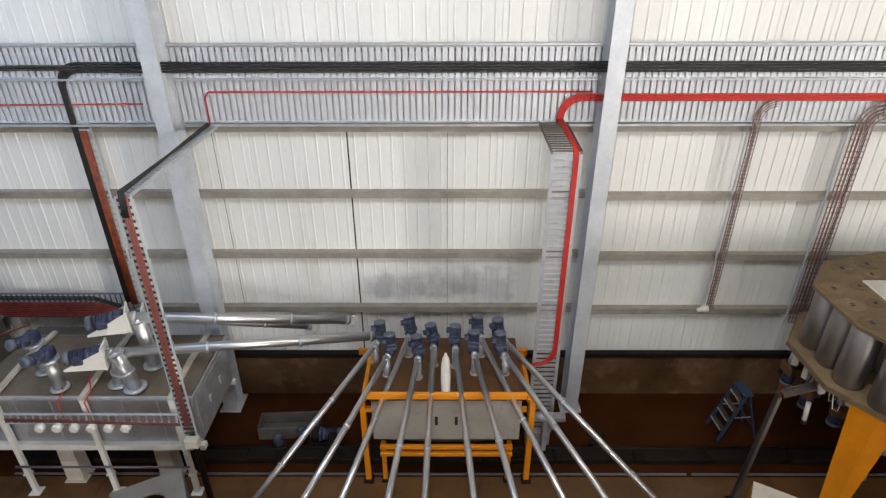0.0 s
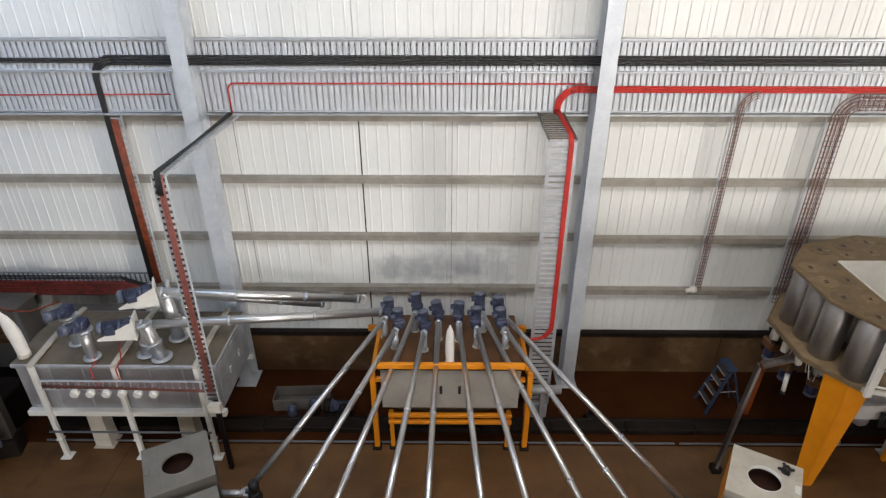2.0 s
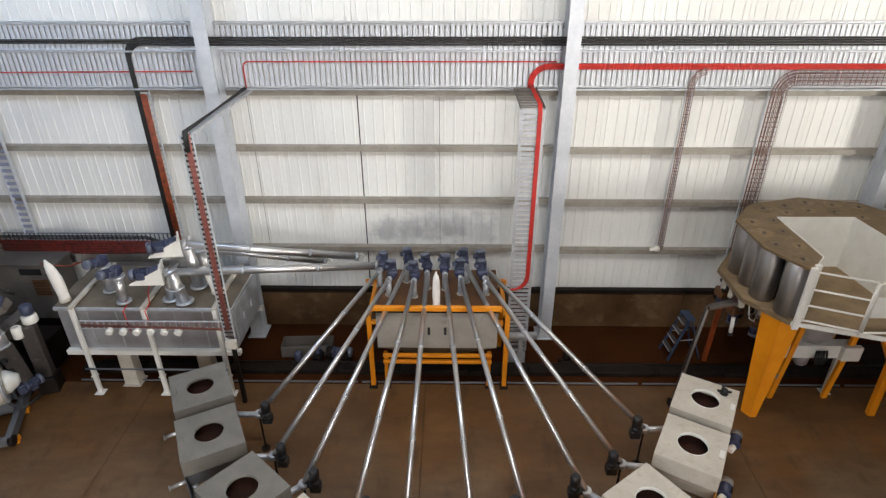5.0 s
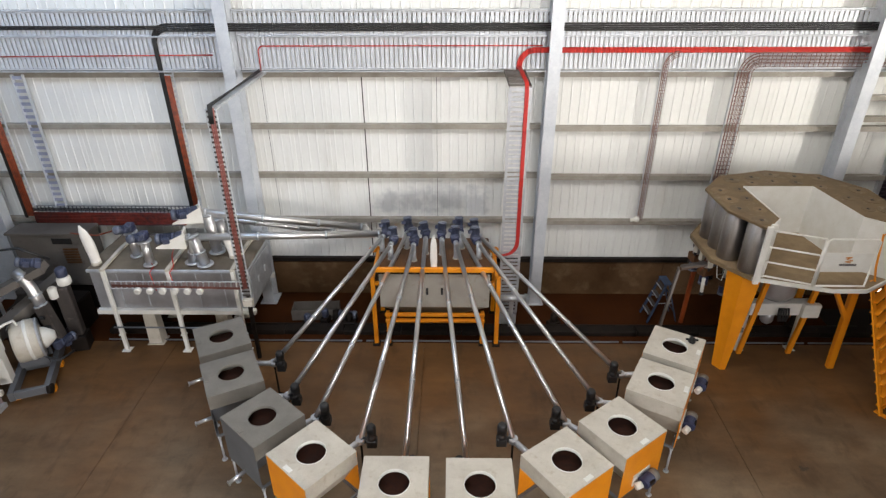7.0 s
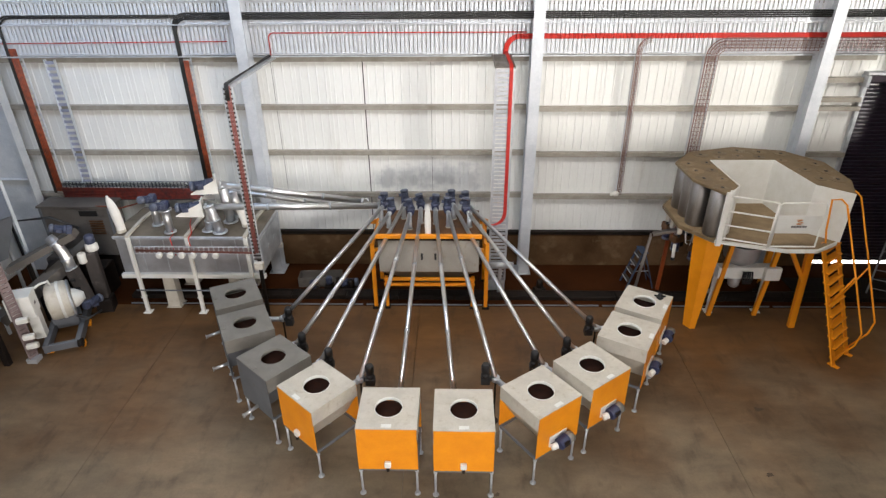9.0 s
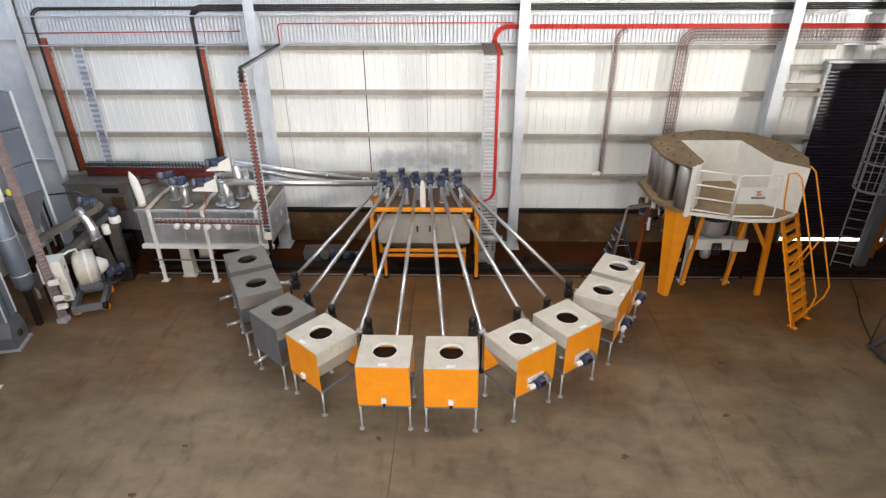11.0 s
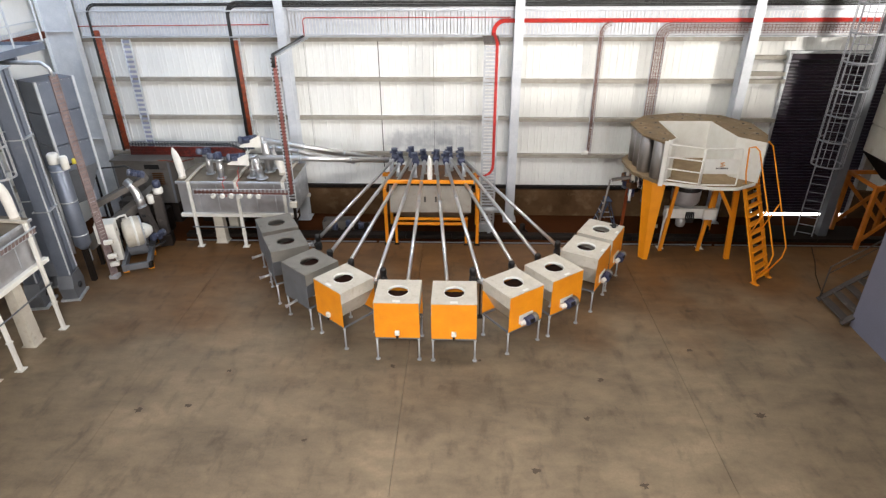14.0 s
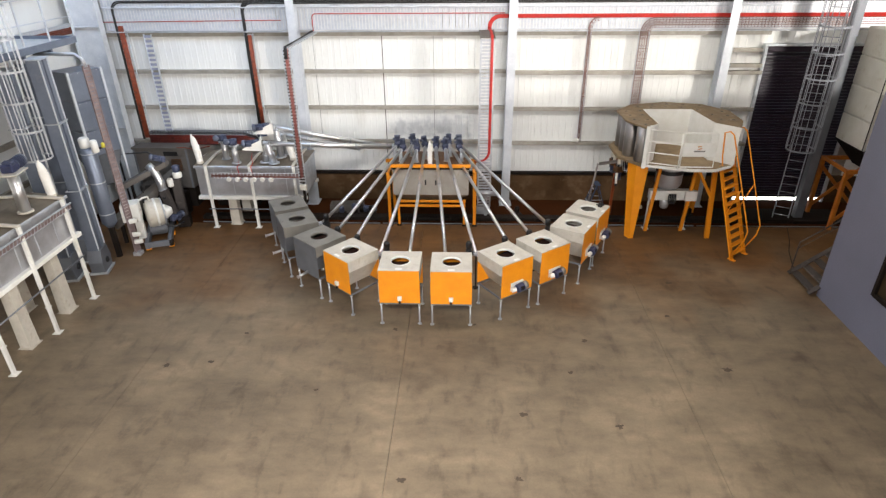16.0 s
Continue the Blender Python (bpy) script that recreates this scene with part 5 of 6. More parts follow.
# ---- platform stairs ----
def stairs():
    t = thing("ship_stairs", (10.53, 5.85, 0), 0, "steep orange steel stairs with looped handrails", "stairs")
    o = Vector((10.53, 5.85, 0))
    lf, rf = Vector((10.26, 5.63, 0)) - o, Vector((10.81, 6.07, 0)) - o
    up = Vector((-0.535, 0.93, 2.72))
    down = Vector((0.49, -0.87, 0))
    for f in (lf, rf):
        bm = B()
        bar(bm, f, f + up, 0.03, 0.17, (rf - lf))
        bar(bm, f + Vector((0, 0, 0.012)) - down * 0.12, f + Vector((0, 0, 0.012)) + down * 0.12, 0.10, 0.024)
        part("stringer", bm, "orange", t)
        bm = B()
        a = f + up * 0.05
        tube(bm, [a, a + down * 0.30 + Z * 0.62, a + down * 0.34 + Z * 0.95, f + up * 0.5 + down * 0.32 + Z * 0.90, f + up + down * 0.22 + Z * 0.98, f + up + down * 0.08 + Z * 1.06,
                  f + up - down * 0.10 + Z * 0.98, f + up - down * 0.02 + Z * 0.3, f + up * 0.86], 0.021, 8)
        tube(bm, [f + up * 0.5, f + up * 0.5 + down * 0.32 + Z * 0.90], 0.018, 8)
        part("handrail", bm, "orange", t)
    tr = None
    for i in range(11):
        c = (lf + rf) / 2 + up * ((i + 0.7) / 11.5)
        if tr is None:
            bm = B()
            bar(bm, lf - (lf + rf) / 2, rf - (lf + rf) / 2, 0.16, 0.03)
            tr = part("tread", bm, "orange", t)
            tr.matrix_basis = Matrix.Translation(c)
        else:
            share("tread", tr, t, Matrix.Translation(c))


stairs()


# ---- blue step ladder ----
def step_ladder(at, rz):
    t = thing("step_ladder", at, rz, "worn blue folding step ladder standing open", "ladder")
    H = 1.10
    for s in (-1, 1):
        bm = B()
        bar(bm, (s * 0.24, -0.38, 0), (s * 0.19, -0.03, H), 0.025, 0.07, (1, 0, 0))
        part("front_rail", bm, "blueladder", t)
        bm = B()
        bar(bm, (s * 0.23, 0.38, 0), (s * 0.17, 0.05, H - 0.03), 0.022, 0.05, (1, 0, 0))
        part("rear_rail", bm, "blueladder", t)
        part("spreader", bar(B(), (s * 0.20, -0.17, 0.55), (s * 0.19, 0.20, 0.55), 0.006, 0.02), "galv", t)
    for i in range(4):
        z = 0.24 + 0.24 * i
        y = -0.38 + 0.35 * z / H
        w = 0.235 - 0.05 * z / H
        st = part("step", box(B(), -w, w, y - 0.05, y + 0.05, z - 0.012, z + 0.012, 0.004), "oldbin", t)
        part("nosing", box(B(), -w + 0.03, w - 0.03, y - 0.062, y - 0.051, z - 0.016, z + 0.014), "galv", st)
    part("top_cap", box(B(), -0.21, 0.21, -0.09, 0.11, H - 0.01, H + 0.03, 0.01), "blueladder", t)
    for z in (0.3, 0.75):
        y = 0.38 - 0.33 * z / H
        w = 0.23 - 0.06 * z / H
        part("rear_brace", box(B(), -w, w, y - 0.010, y + 0.010, z - 0.015, z + 0.015), "blueladder", t)
    return t


step_ladder((6.69, 9.31, 0), -86)


# ---- roller door ----
rd = thing("door_1", (13.65, WALL, 0), 0, "dark closed roller door with daylight under its lowest slat", "roller door", kind="structure")
sl = None
for i in range(52):
    z = 0.15 + 0.104 * i
    m = pose(0, 0, z)
    if sl is None:
        bm = B()
        prof = [(0.0, 0.0), (-0.022, 0.018), (-0.028, 0.05), (-0.022, 0.084), (0.0, 0.100), (0.012, 0.100), (0.012, 0.0)]
        a = [bm.verts.new((-1.62, y, z_)) for y, z_ in prof]
        b = [bm.verts.new((1.62, y, z_)) for y, z_ in prof]
        for j in range(len(prof)):
            bm.faces.new((a[j], a[(j + 1) % 7], b[(j + 1) % 7], b[j]))
        bm.faces.new(a[::-1])
        bm.faces.new(b)
        sl = part("slat", bm, "door", rd)
        sl.matrix_basis = m
    else:
        share("slat", sl, rd, m)
for s in (-1, 1):
    part("guide", box(B(), s * 1.66 - 0.05, s * 1.66 + 0.05, -0.10, 0.05, 0.0, 5.55, 0.006), "galv", rd)
part("roller_box", box(B(), -1.70, 1.70, -0.20, 0.0, 5.40, 5.58, 0.02), "door", rd)
part("head_trim", box(B(), -1.78, 1.78, -0.24, -0.03, 5.585, 5.66, 0.006), "galv", rd)
part("end_bracket", box(B(), -1.80, -1.705, -0.30, 0.0, 5.30, 5.58, 0.01), "galv", rd)
out = part("backdrop", box(B(), 11.9, 15.5, WALL + 0.02, WALL + 1.4, -0.12, -0.02), "outside")
tagged(out, "bright daylight outside the door", "backdrop", kind="structure")
for z in (4.95, 5.45):
    girt(z, 10.9, 11.95, 0.12)

# ---- floor duct along the wall strip ----
fc = thing("floor_channel", (0, 8.54, 0), 0, "dark steel cable channel lying along the floor", "floor channel")
k = 0
x = -7.3
while x < 16.4:
    w = 1.46 + 0.22 * math.sin(3.1 * k)
    part("channel_length", box(B(), x, min(x + w, 16.5), -0.14 + 0.012 * (k % 2), 0.14 - 0.010 * (k % 3), 0.0, 0.128 + 0.006 * (k % 2), 0.012), "darksteel", fc)
    x += w + 0.012
    k += 1
for x0, x1 in ((-7.2, -0.9), (-0.8, 5.4), (5.5, 9.9), (10.0, 16.4)):
    k = part("floor_angle", box(B(), x0, x1, 8.25, 8.285, 0.0, 0.035, 0.004), "greysteel")
    tagged(k, "worn steel edge angle along the floor joint", "edge angle", "floor edge angles")
cable("floor_pipe", [[(-7.0, 8.72, 0.07), (-1.0, 8.74, 0.07), (5.0, 8.72, 0.07), (11.5, 8.73, 0.07)]], 0.06, "darksteel", "dark pipe lying along the floor channel", "pipe")
for x, y, rz, mt in ((-2.35, 8.75, 10, "blue"), (-1.95, 9.0, 80, "blue"), (-1.3, 8.8, 0, "darksteel"), (3.9, 8.85, 20, "darksteel"), (9.9, 8.8, 10, "darksteel")):
    t = thing("floor_valve", (x, y, 0), rz, "dark valve set on the floor pipe", "valve", "valves on the floor pipe")
    part("base", box(B(), -0.16, 0.16, -0.10, 0.10, 0.0, 0.16, 0.02), "darksteel", t)
    part("drive", lathe(B(), [(0.07, 0.16), (0.09, 0.18), (0.09, 0.36), (0.05, 0.40)], 12), mt, t)
t = thing("pipe_stand", (2.78, 8.68, 0), 0, "pale steel pipe on a short stand", "pipe")
part("pipe", tube(B(), [(-0.35, 0, 0.95), (0.35, 0, 0.95)], 0.09, 14), "galv", t)
part("stand", box(B(), -0.05, 0.05, -0.05, 0.05, 0.0, 0.88, 0.006), "galv", t)

# thin near-black plate over the darkest stretch of floor
mat_ = part("cover_plate", box(B(), 10.9, 15.2, 8.72, 9.75, -0.006, 0.03, 0.006), "darksteel")
tagged(mat_, "thin black plate on the floor by the door", "cover plate")
t = thing("steel_box", (-2.25, 9.30, 0), 3, "dusty grey open steel box lying by the wall", "box")
part("base", box(B(), -0.60, 0.60, -0.22, 0.22, 0.0, 0.03, 0.004), "binpaint", t)
for x0, x1, y0, y1 in ((-0.60, 0.60, -0.22, -0.20), (-0.60, 0.60, 0.20, 0.22), (-0.60, -0.58, -0.20, 0.20), (0.58, 0.60, -0.20, 0.20)):
    part("side", box(B(), x0, x1, y0, y1, 0.031, 0.30, 0.003), "binpaint", t)
t = thing("pump", (-1.55, 8.98, 0), 0, "dark blue-grey pump standing behind the floor channel", "pump")
part("foot", box(B(), -0.2, 0.2, -0.12, 0.12, 0.0, 0.08, 0.01), "darksteel", t)
part("volute", tube(B(), [(-0.18, 0, 0.22), (-0.04, 0, 0.22)], 0.15, 18), "darksteel", t)
motor_on(t, pose(0.02, 0, 0.22, 0, 90, 0), 1.2)
# ---- blower skid ----
t = thing("blower", (-8.12, 6.85, 0), 22, "cream blower drum on a grey steel skid", "blower")
bm = B()
lathe(bm, [(0.20, -0.32), (0.43, -0.28), (0.46, -0.22), (0.46, 0.14), (0.43, 0.20), (0.24, 0.25)], 26, m=pose(0, 0, 0.92, 0, 90, 12))
part("drum", bm, "cream", t)
# added box, its near-black colour carries the shade behind the drum
part("housing", box(B(), -0.34, 0.40, 0.62, 1.30, 0.345, 1.42, 0.02), "darksteel", t, "near-black box in place of the shaded gap behind the drum")
turn = pose(0, 0, 0.92, 0, 90, 12)
part("drum_band", lathe(B(), [(0.462, -0.03), (0.475, -0.02), (0.475, 0.03), (0.462, 0.04)], 26, m=turn), "white", t)
part("drum_band", lathe(B(), [(0.44, 0.19), (0.452, 0.20), (0.452, 0.225), (0.42, 0.235)], 26, m=turn), "galv", t)
for a in (200, 250, 300, 350, 40, 90):
    c = turn @ Vector((0.40 * math.cos(radians(a)), 0.40 * math.sin(radians(a)), 0.205))
    part("bolt", lathe(B(), [(0.022, 0), (0.022, 0.03), (0.012, 0.036)], 6, m=Matrix.Translation(c) @ turn.to_3x3().to_4x4()), "greysteel", t)
hose = [turn @ Vector((0.50 * math.cos(radians(a)), 0.50 * math.sin(radians(a)), -0.27 + 0.02 * math.sin(radians(3 * a)))) for a in range(200, 20, -15)]
hose += [Vector((0.55, -0.42, 0.50)), Vector((0.80, -0.15, 0.50))]
part("hose", tube(B(), hose, 0.028, 8), "black", t, "black hose slung round the drum")
part("bent_pipe", tube(B(), [(-0.10, -0.05, 1.36), (-0.12, -0.08, 1.52), (-0.25, -0.25, 1.56), (-0.50, -0.60, 1.52)], 0.03, 8), "white", t)
part("hub", lathe(B(), [(0.10, 0.0), (0.10, 0.05), (0.05, 0.07)], 14, m=pose(0.34, -1.0, 0.22, 0, 90, 0)), "black", t)
part("cone", lathe(B(), [(0.25, 0.24), (0.24, 0.30), (0.16, 0.42), (0.09, 0.50)], 20, m=pose(0, 0, 0.88, 0, 90, 12)), "white", t)
motor_on(t, pose(0.50, 0.10, 0.62, 0, 90, 40), 1.1)
bm = B()
for s in (-0.34, 0.34):
    box(bm, s - 0.06, s + 0.06, -1.05, 1.35, 0.12, 0.34, 0.01)
for y in (-1.0, 0.0, 1.3):
    box(bm, -0.279, 0.279, y - 0.05, y + 0.05, 0.14, 0.32, 0.01)
part("skid", bm, "greysteel", t)
for x, y in ((-0.34, -0.8), (0.34, -0.8), (-0.34, 1.1), (0.34, 1.1), (0.34, 0.1)):
    part("foot", box(B(), x - 0.08, x + 0.08, y - 0.08, y + 0.08, 0.0, 0.122, 0.01), "orange", t)
bm = B()
tube(bm, [(0.34, -1.02, 0.23), (0.43, -1.03, 0.23)], 0.11, 16)
part("end_roller", bm, "darksteel", t)
for y in (-0.18, 0.16):
    part("saddle", box(B(), -0.28, 0.28, y - 0.03, y + 0.03, 0.34, 0.58, 0.006), "greysteel", t)

t = thing("control_cabinet", (-8.42, 5.98, 0), 22, "white control cabinet with a hanging panel on a post", "cabinet")
part("box", box(B(), -0.26, 0.26, -0.24, 0.24, 1.05, 1.62, 0.015), "white", t)
part("hanging_panel", box(B(), 0.02, 0.24, -0.06, 0.22, 0.36, 1.05, 0.01), "white", t)
part("post", box(B(), -0.18, -0.08, -0.05, 0.05, 0.0, 1.05, 0.006), "greysteel", t)
part("mark", box(B(), 0.262, 0.266, -0.06, 0.04, 1.30, 1.37), "ink", t)
for i, z in enumerate((0.45, 0.7, 1.15)):
    t = thing("junction_box", (-8.16, 5.46, 0), 22, "pale junction box on a cable tray", "junction box", "junction boxes on the riser")
    part("body", box(B(), -0.10, 0.14, -0.06, 0.06, z, z + 0.13, 0.02), "white", t)
    part("lid", box(B(), 0.14, 0.155, -0.05, 0.05, z + 0.01, z + 0.12, 0.005), "cream", t)

riser = tray((-8.30, 5.56, 0.10), (-8.30, 5.56, 5.85), (0.4, 1, 0), 0.20, 0.10, "tall mauve-grey cable riser standing free", mat="mauve", slat=0.085)
part("conduit", tube(B(), [inset3(p) for p in ((-8.30, 5.56, 5.8), (-8.34, 5.55, 6.02), (-8.5, 5.54, 6.14), (-9.6, 5.5, 6.16))], 0.05, 8), "galv", riser)
part("foot", box(B(), -8.42, -8.18, 5.71, 5.95, 0.0, 0.12, 0.01), "galv", riser)

# duct from the blower, flexible joint and chute
t = thing("blower_duct", (-7.98, 7.30, 0), 0, "grey duct with a shiny bent joint over the blower", "duct")
bm = B()
bar(bm, (0.02, 0.06, 1.52), (0.26, -0.02, 0.56), 0.24, 0.22, (0, 1, 0))
part("duct", bm, "oldbin", t)
part("elbow", tube(B(), [(-0.34, 0.14, 2.34), (-0.20, 0.12, 2.20), (-0.08, 0.09, 1.98), (-0.01, 0.07, 1.74), (0.02, 0.06, 1.50)], 0.125, 18), "pipe", t)
for p, q in (((-0.215, 0.12, 2.22), (-0.19, 0.115, 2.185)), ((-0.03, 0.075, 1.80), (-0.018, 0.072, 1.765)), ((0.013, 0.062, 1.545), (0.022, 0.06, 1.51))):
    part("clamp", tube(B(), [p, q], 0.145, 18), "galv", t)
bm = B()
bar(bm, (-1.40, -0.12, 1.60), (0.22, 0.32, 2.38), 0.36, 0.16)
part("chute", bm, "binpaint", t)
motor_on(t, pose(0.12, 0.20, 2.54, 70, 0, -60), 1.05)
part("chute_leg", box(B(), -1.0, -0.92, -0.05, 0.03, 0.0, 1.80, 0.006), "darksteel", t)
for z, x in ((0.75, 0.21), (1.0, 0.15), (1.25, 0.09)):
    part("catch", box(B(), x - 0.06, x + 0.05, -0.15, -0.10, z, z + 0.08, 0.006), "black", t)

t = thing("filter_column", (-7.70, 7.85, 0), 15, "grey filter column with white caps", "filter")
part("column", box(B(), -0.15, 0.15, -0.13, 0.13, 0.40, 1.75, 0.03), "oldbin", t)
part("stand", box(B(), -0.20, 0.20, -0.2, 0.2, 0.0, 0.40, 0.02), "darksteel", t)
part("cap", lathe(B(), [(0.14, 1.75), (0.15, 1.77), (0.15, 1.90), (0.11, 1.95)], 16, at=(0.06, 0.08, 0)), "white", t)
part("cap", lathe(B(), [(0.09, 1.52), (0.10, 1.54), (0.10, 1.76), (0.07, 1.80)], 14, at=(-0.16, -0.12, 0)), "white", t)
part("motor", lathe(B(), [(0.10, 1.95), (0.12, 1.97), (0.12, 2.14), (0.08, 2.18)], 14, at=(0.06, 0.08, 0)), "blue", t)

t = thing("inclined_conveyor", (-8.9, 7.4, 0), 0, "dirty dark inclined conveyor trough between the casings", "conveyor")
bm = B()
bar(bm, (-0.35, -1.2, 0.75), (1.0, 0.9, 1.75), 0.34, 0.26)
part("trough", bm, "binpaint", t)
for a, z in (((-0.2, -0.95), 0.70), ((0.75, 0.5), 1.40)):
    part("leg", box(B(), a[0] - 0.05, a[0] + 0.05, a[1] - 0.05, a[1] + 0.05, 0.0, z, 0.006), "darksteel", t)
bm = B()
tube(bm, [(-0.6, 0.5, 0.0), (-0.6, 0.5, 2.55), (0.25, 0.75, 2.55), (0.75, 0.95, 2.15)], 0.035, 8)
part("bent_pipe", bm, "black", t, "bent black pipe")
# added block, near-black in place of shaded gaps between skid and bin
part("drive_housing", box(B(), -0.65, 0.95, 0.75, 1.65, 0.0, 0.85, 0.03), "darksteel", t, "near-black block filling the shaded gap and clutter")
part("guard", box(B(), -0.45, 0.35, 0.95, 1.5, 0.85, 1.25, 0.05), "oldbin", t)

# ---- grey bins at the wall ----
for (x0, x1, y0, y1, z1) in ((-9.90, -7.90, 9.545, 10.127, 2.28), (-7.25, -5.6, 9.62, 10.12, 2.0)):
    t = thing("grey_bin", ((x0 + x1) / 2, y0, 0), 0, "dusty beige-grey steel bin on a dark base against the wall", "bin", "bins at the wall")
    hx, dy = (x1 - x0) / 2, y1 - y0
    part("body", box(B(), -hx, hx, 0, dy, 0.75, z1 - 0.06, 0.02), "binpaint", t)
    part("base", box(B(), -hx + 0.04, hx - 0.04, 0.06, dy, 0.0, 0.75, 0.01), "darksteel", t)
    part("rim", box(B(), -hx - 0.03, hx + 0.03, -0.03, dy + 0.03, z1 - 0.06, z1, 0.01), "binpaint", t)
    part("hatch", box(B(), hx - 0.88, hx - 0.38, -0.02, 0.0, z1 - 0.30, z1 - 0.14, 0.004), "dark", t)
    for k in range(6):
        z = z1 - 0.84 + 0.075 * k
        part("vent_slat", box(B(), hx - 0.66, hx - 0.28, -0.035, -0.002, z, z + 0.045, 0.004), "rusttop", t)
    for x in (-hx + 0.05, hx - 0.05):
        part("corner_angle", box(B(), x - 0.035, x + 0.035, -0.012, -0.001, 0.76, z1 - 0.07), "greysteel", t)

# ---- tall machines in the corner ----
t = thing("tall_cabinet", (-9.76, 7.354, 0), -27, "tall blue-grey sheet steel casing with panel joints", "machine casing")
for z0, z1 in ((2.86, 3.635), (3.65, 4.535), (4.55, 5.42)):
    pn = part("panel", box(B(), -0.45, 0.45, -0.53, 0.53, z0, z1, 0.012), "casing", t)
    for y in (-0.40, -0.2, 0.0, 0.2, 0.40):
        part("rivet", lathe(B(), [(0.010, 0.0), (0.010, 0.004), (0.004, 0.007)], 6, m=pose(0.4502, y, z1 - 0.04, 0, 90, 0)), "column", pn)
bm = B()
a = [bm.verts.new(p) for p in ((-0.45, -0.53, 2.85), (0.45, -0.53, 2.85), (0.45, 0.53, 2.85), (-0.45, 0.53, 2.85))]
b = [bm.verts.new(p) for p in ((-0.15, -0.2, 1.75), (0.15, -0.2, 1.75), (0.15, 0.2, 1.75), (-0.15, 0.2, 1.75))]
for i in range(4):
    bm.faces.new((a[i], a[(i + 1) % 4], b[(i + 1) % 4], b[i]))
bm.faces.new(a)
bm.faces.new(b)
part("cone", bm, "greysteel", t)
for x, y in ((-0.44, -0.52), (0.44, -0.52), (-0.44, 0.52), (0.44, 0.52)):
    part("corner_strip", box(B(), x - 0.035, x + 0.035, y - 0.035, y + 0.035, 0.0, 5.44, 0.006), "column", t)


def elevator(at, rz, h, label):
    """A bucket elevator leg: an upright casing on a boot."""
    t = thing("elevator_leg", at, rz, label, "elevator", "elevator legs")
    z = 0.75
    k = 0
    while z < h:
        z2 = min(z + 1.9, h)
        for y in (-0.15, 0.15):
            part("casing", box(B(), -0.15, 0.15, y - 0.105, y + 0.105, z + 0.012, z2 - 0.012, 0.008), "casing", t)
        part("flange", box(B(), -0.21, 0.21, -0.28, 0.28, z2 - 0.012, z2 + 0.012), "galv", t)
        z = z2
    for y in (-0.245, 0.245):
        part("edge_angle", box(B(), 0.145, 0.17, y - 0.02, y + 0.02, 0.78, h - 0.02), "column", t)
    bm = B()
    prof = [(-0.24, 0.75), (0.24, 0.75), (0.36, 0.40), (0.30, 0.06), (-0.30, 0.06), (-0.36, 0.40)]
    a = [bm.verts.new((-0.19, y, z_)) for y, z_ in prof]
    b = [bm.verts.new((0.19, y, z_)) for y, z_ in prof]
    for j in range(6):
        bm.faces.new((a[j], a[(j + 1) % 6], b[(j + 1) % 6], b[j]))
    bm.faces.new(a)
    bm.faces.new(b)
    part("boot", bm, "greysteel", t)
    part("bearing", lathe(B(), [(0.09, 0.19), (0.09, 0.23), (0.04, 0.25)], 14, m=pose(0, 0, 0.34, 0, 90, 0)), "black", t)
    part("foot", box(B(), -0.25, 0.25, -0.34, 0.34, 0.0, 0.06), "galv", t)
    return t


elevator((-8.92, 4.52, 0), 12, 6.2, "tall blue-grey bucket elevator casing on its boot")
elevator((-9.55, 4.05, 0), 12, 6.0, "tall blue-grey bucket elevator casing on its boot")
elevator((-9.75, 5.25, 0), 12, 6.0, "tall blue-grey bucket elevator casing on its boot")
t = thing("filter_tube", (-8.84, 5.40, 0), 0, "round galvanised filter tube with white caps", "filter")
part("tube", lathe(B(), [(0.10, 1.05), (0.215, 1.20), (0.215, 3.52), (0.17, 3.57)], 24), "casing", t)
for z in (1.5, 2.5, 3.4):
    part("band", lathe(B(), [(0.222, z), (0.222, z + 0.03)], 24), "galv", t)
part("cap", lathe(B(), [(0.13, 3.57), (0.145, 3.59), (0.145, 3.82), (0.10, 3.87)], 18, at=(-0.06, 0.02, 0)), "white", t)
part("cap", lathe(B(), [(0.09, 3.45), (0.10, 3.47), (0.10, 3.77), (0.07, 3.81)], 16, at=(0.25, -0.04, 0)), "white", t)
part("valve", lathe(B(), [(0.05, 3.57), (0.055, 3.59), (0.055, 3.68), (0.03, 3.71)], 12, at=(0.46, 0.05, 0)), "yellow", t)
part("stand", box(B(), -0.07, 0.07, -0.07, 0.07, 0.0, 1.10, 0.01), "darksteel", t)
part("bridge", tube(B(), [(0.15, 0, 3.50), (0.46, 0.05, 3.58)], 0.025, 8), "darksteel", t)


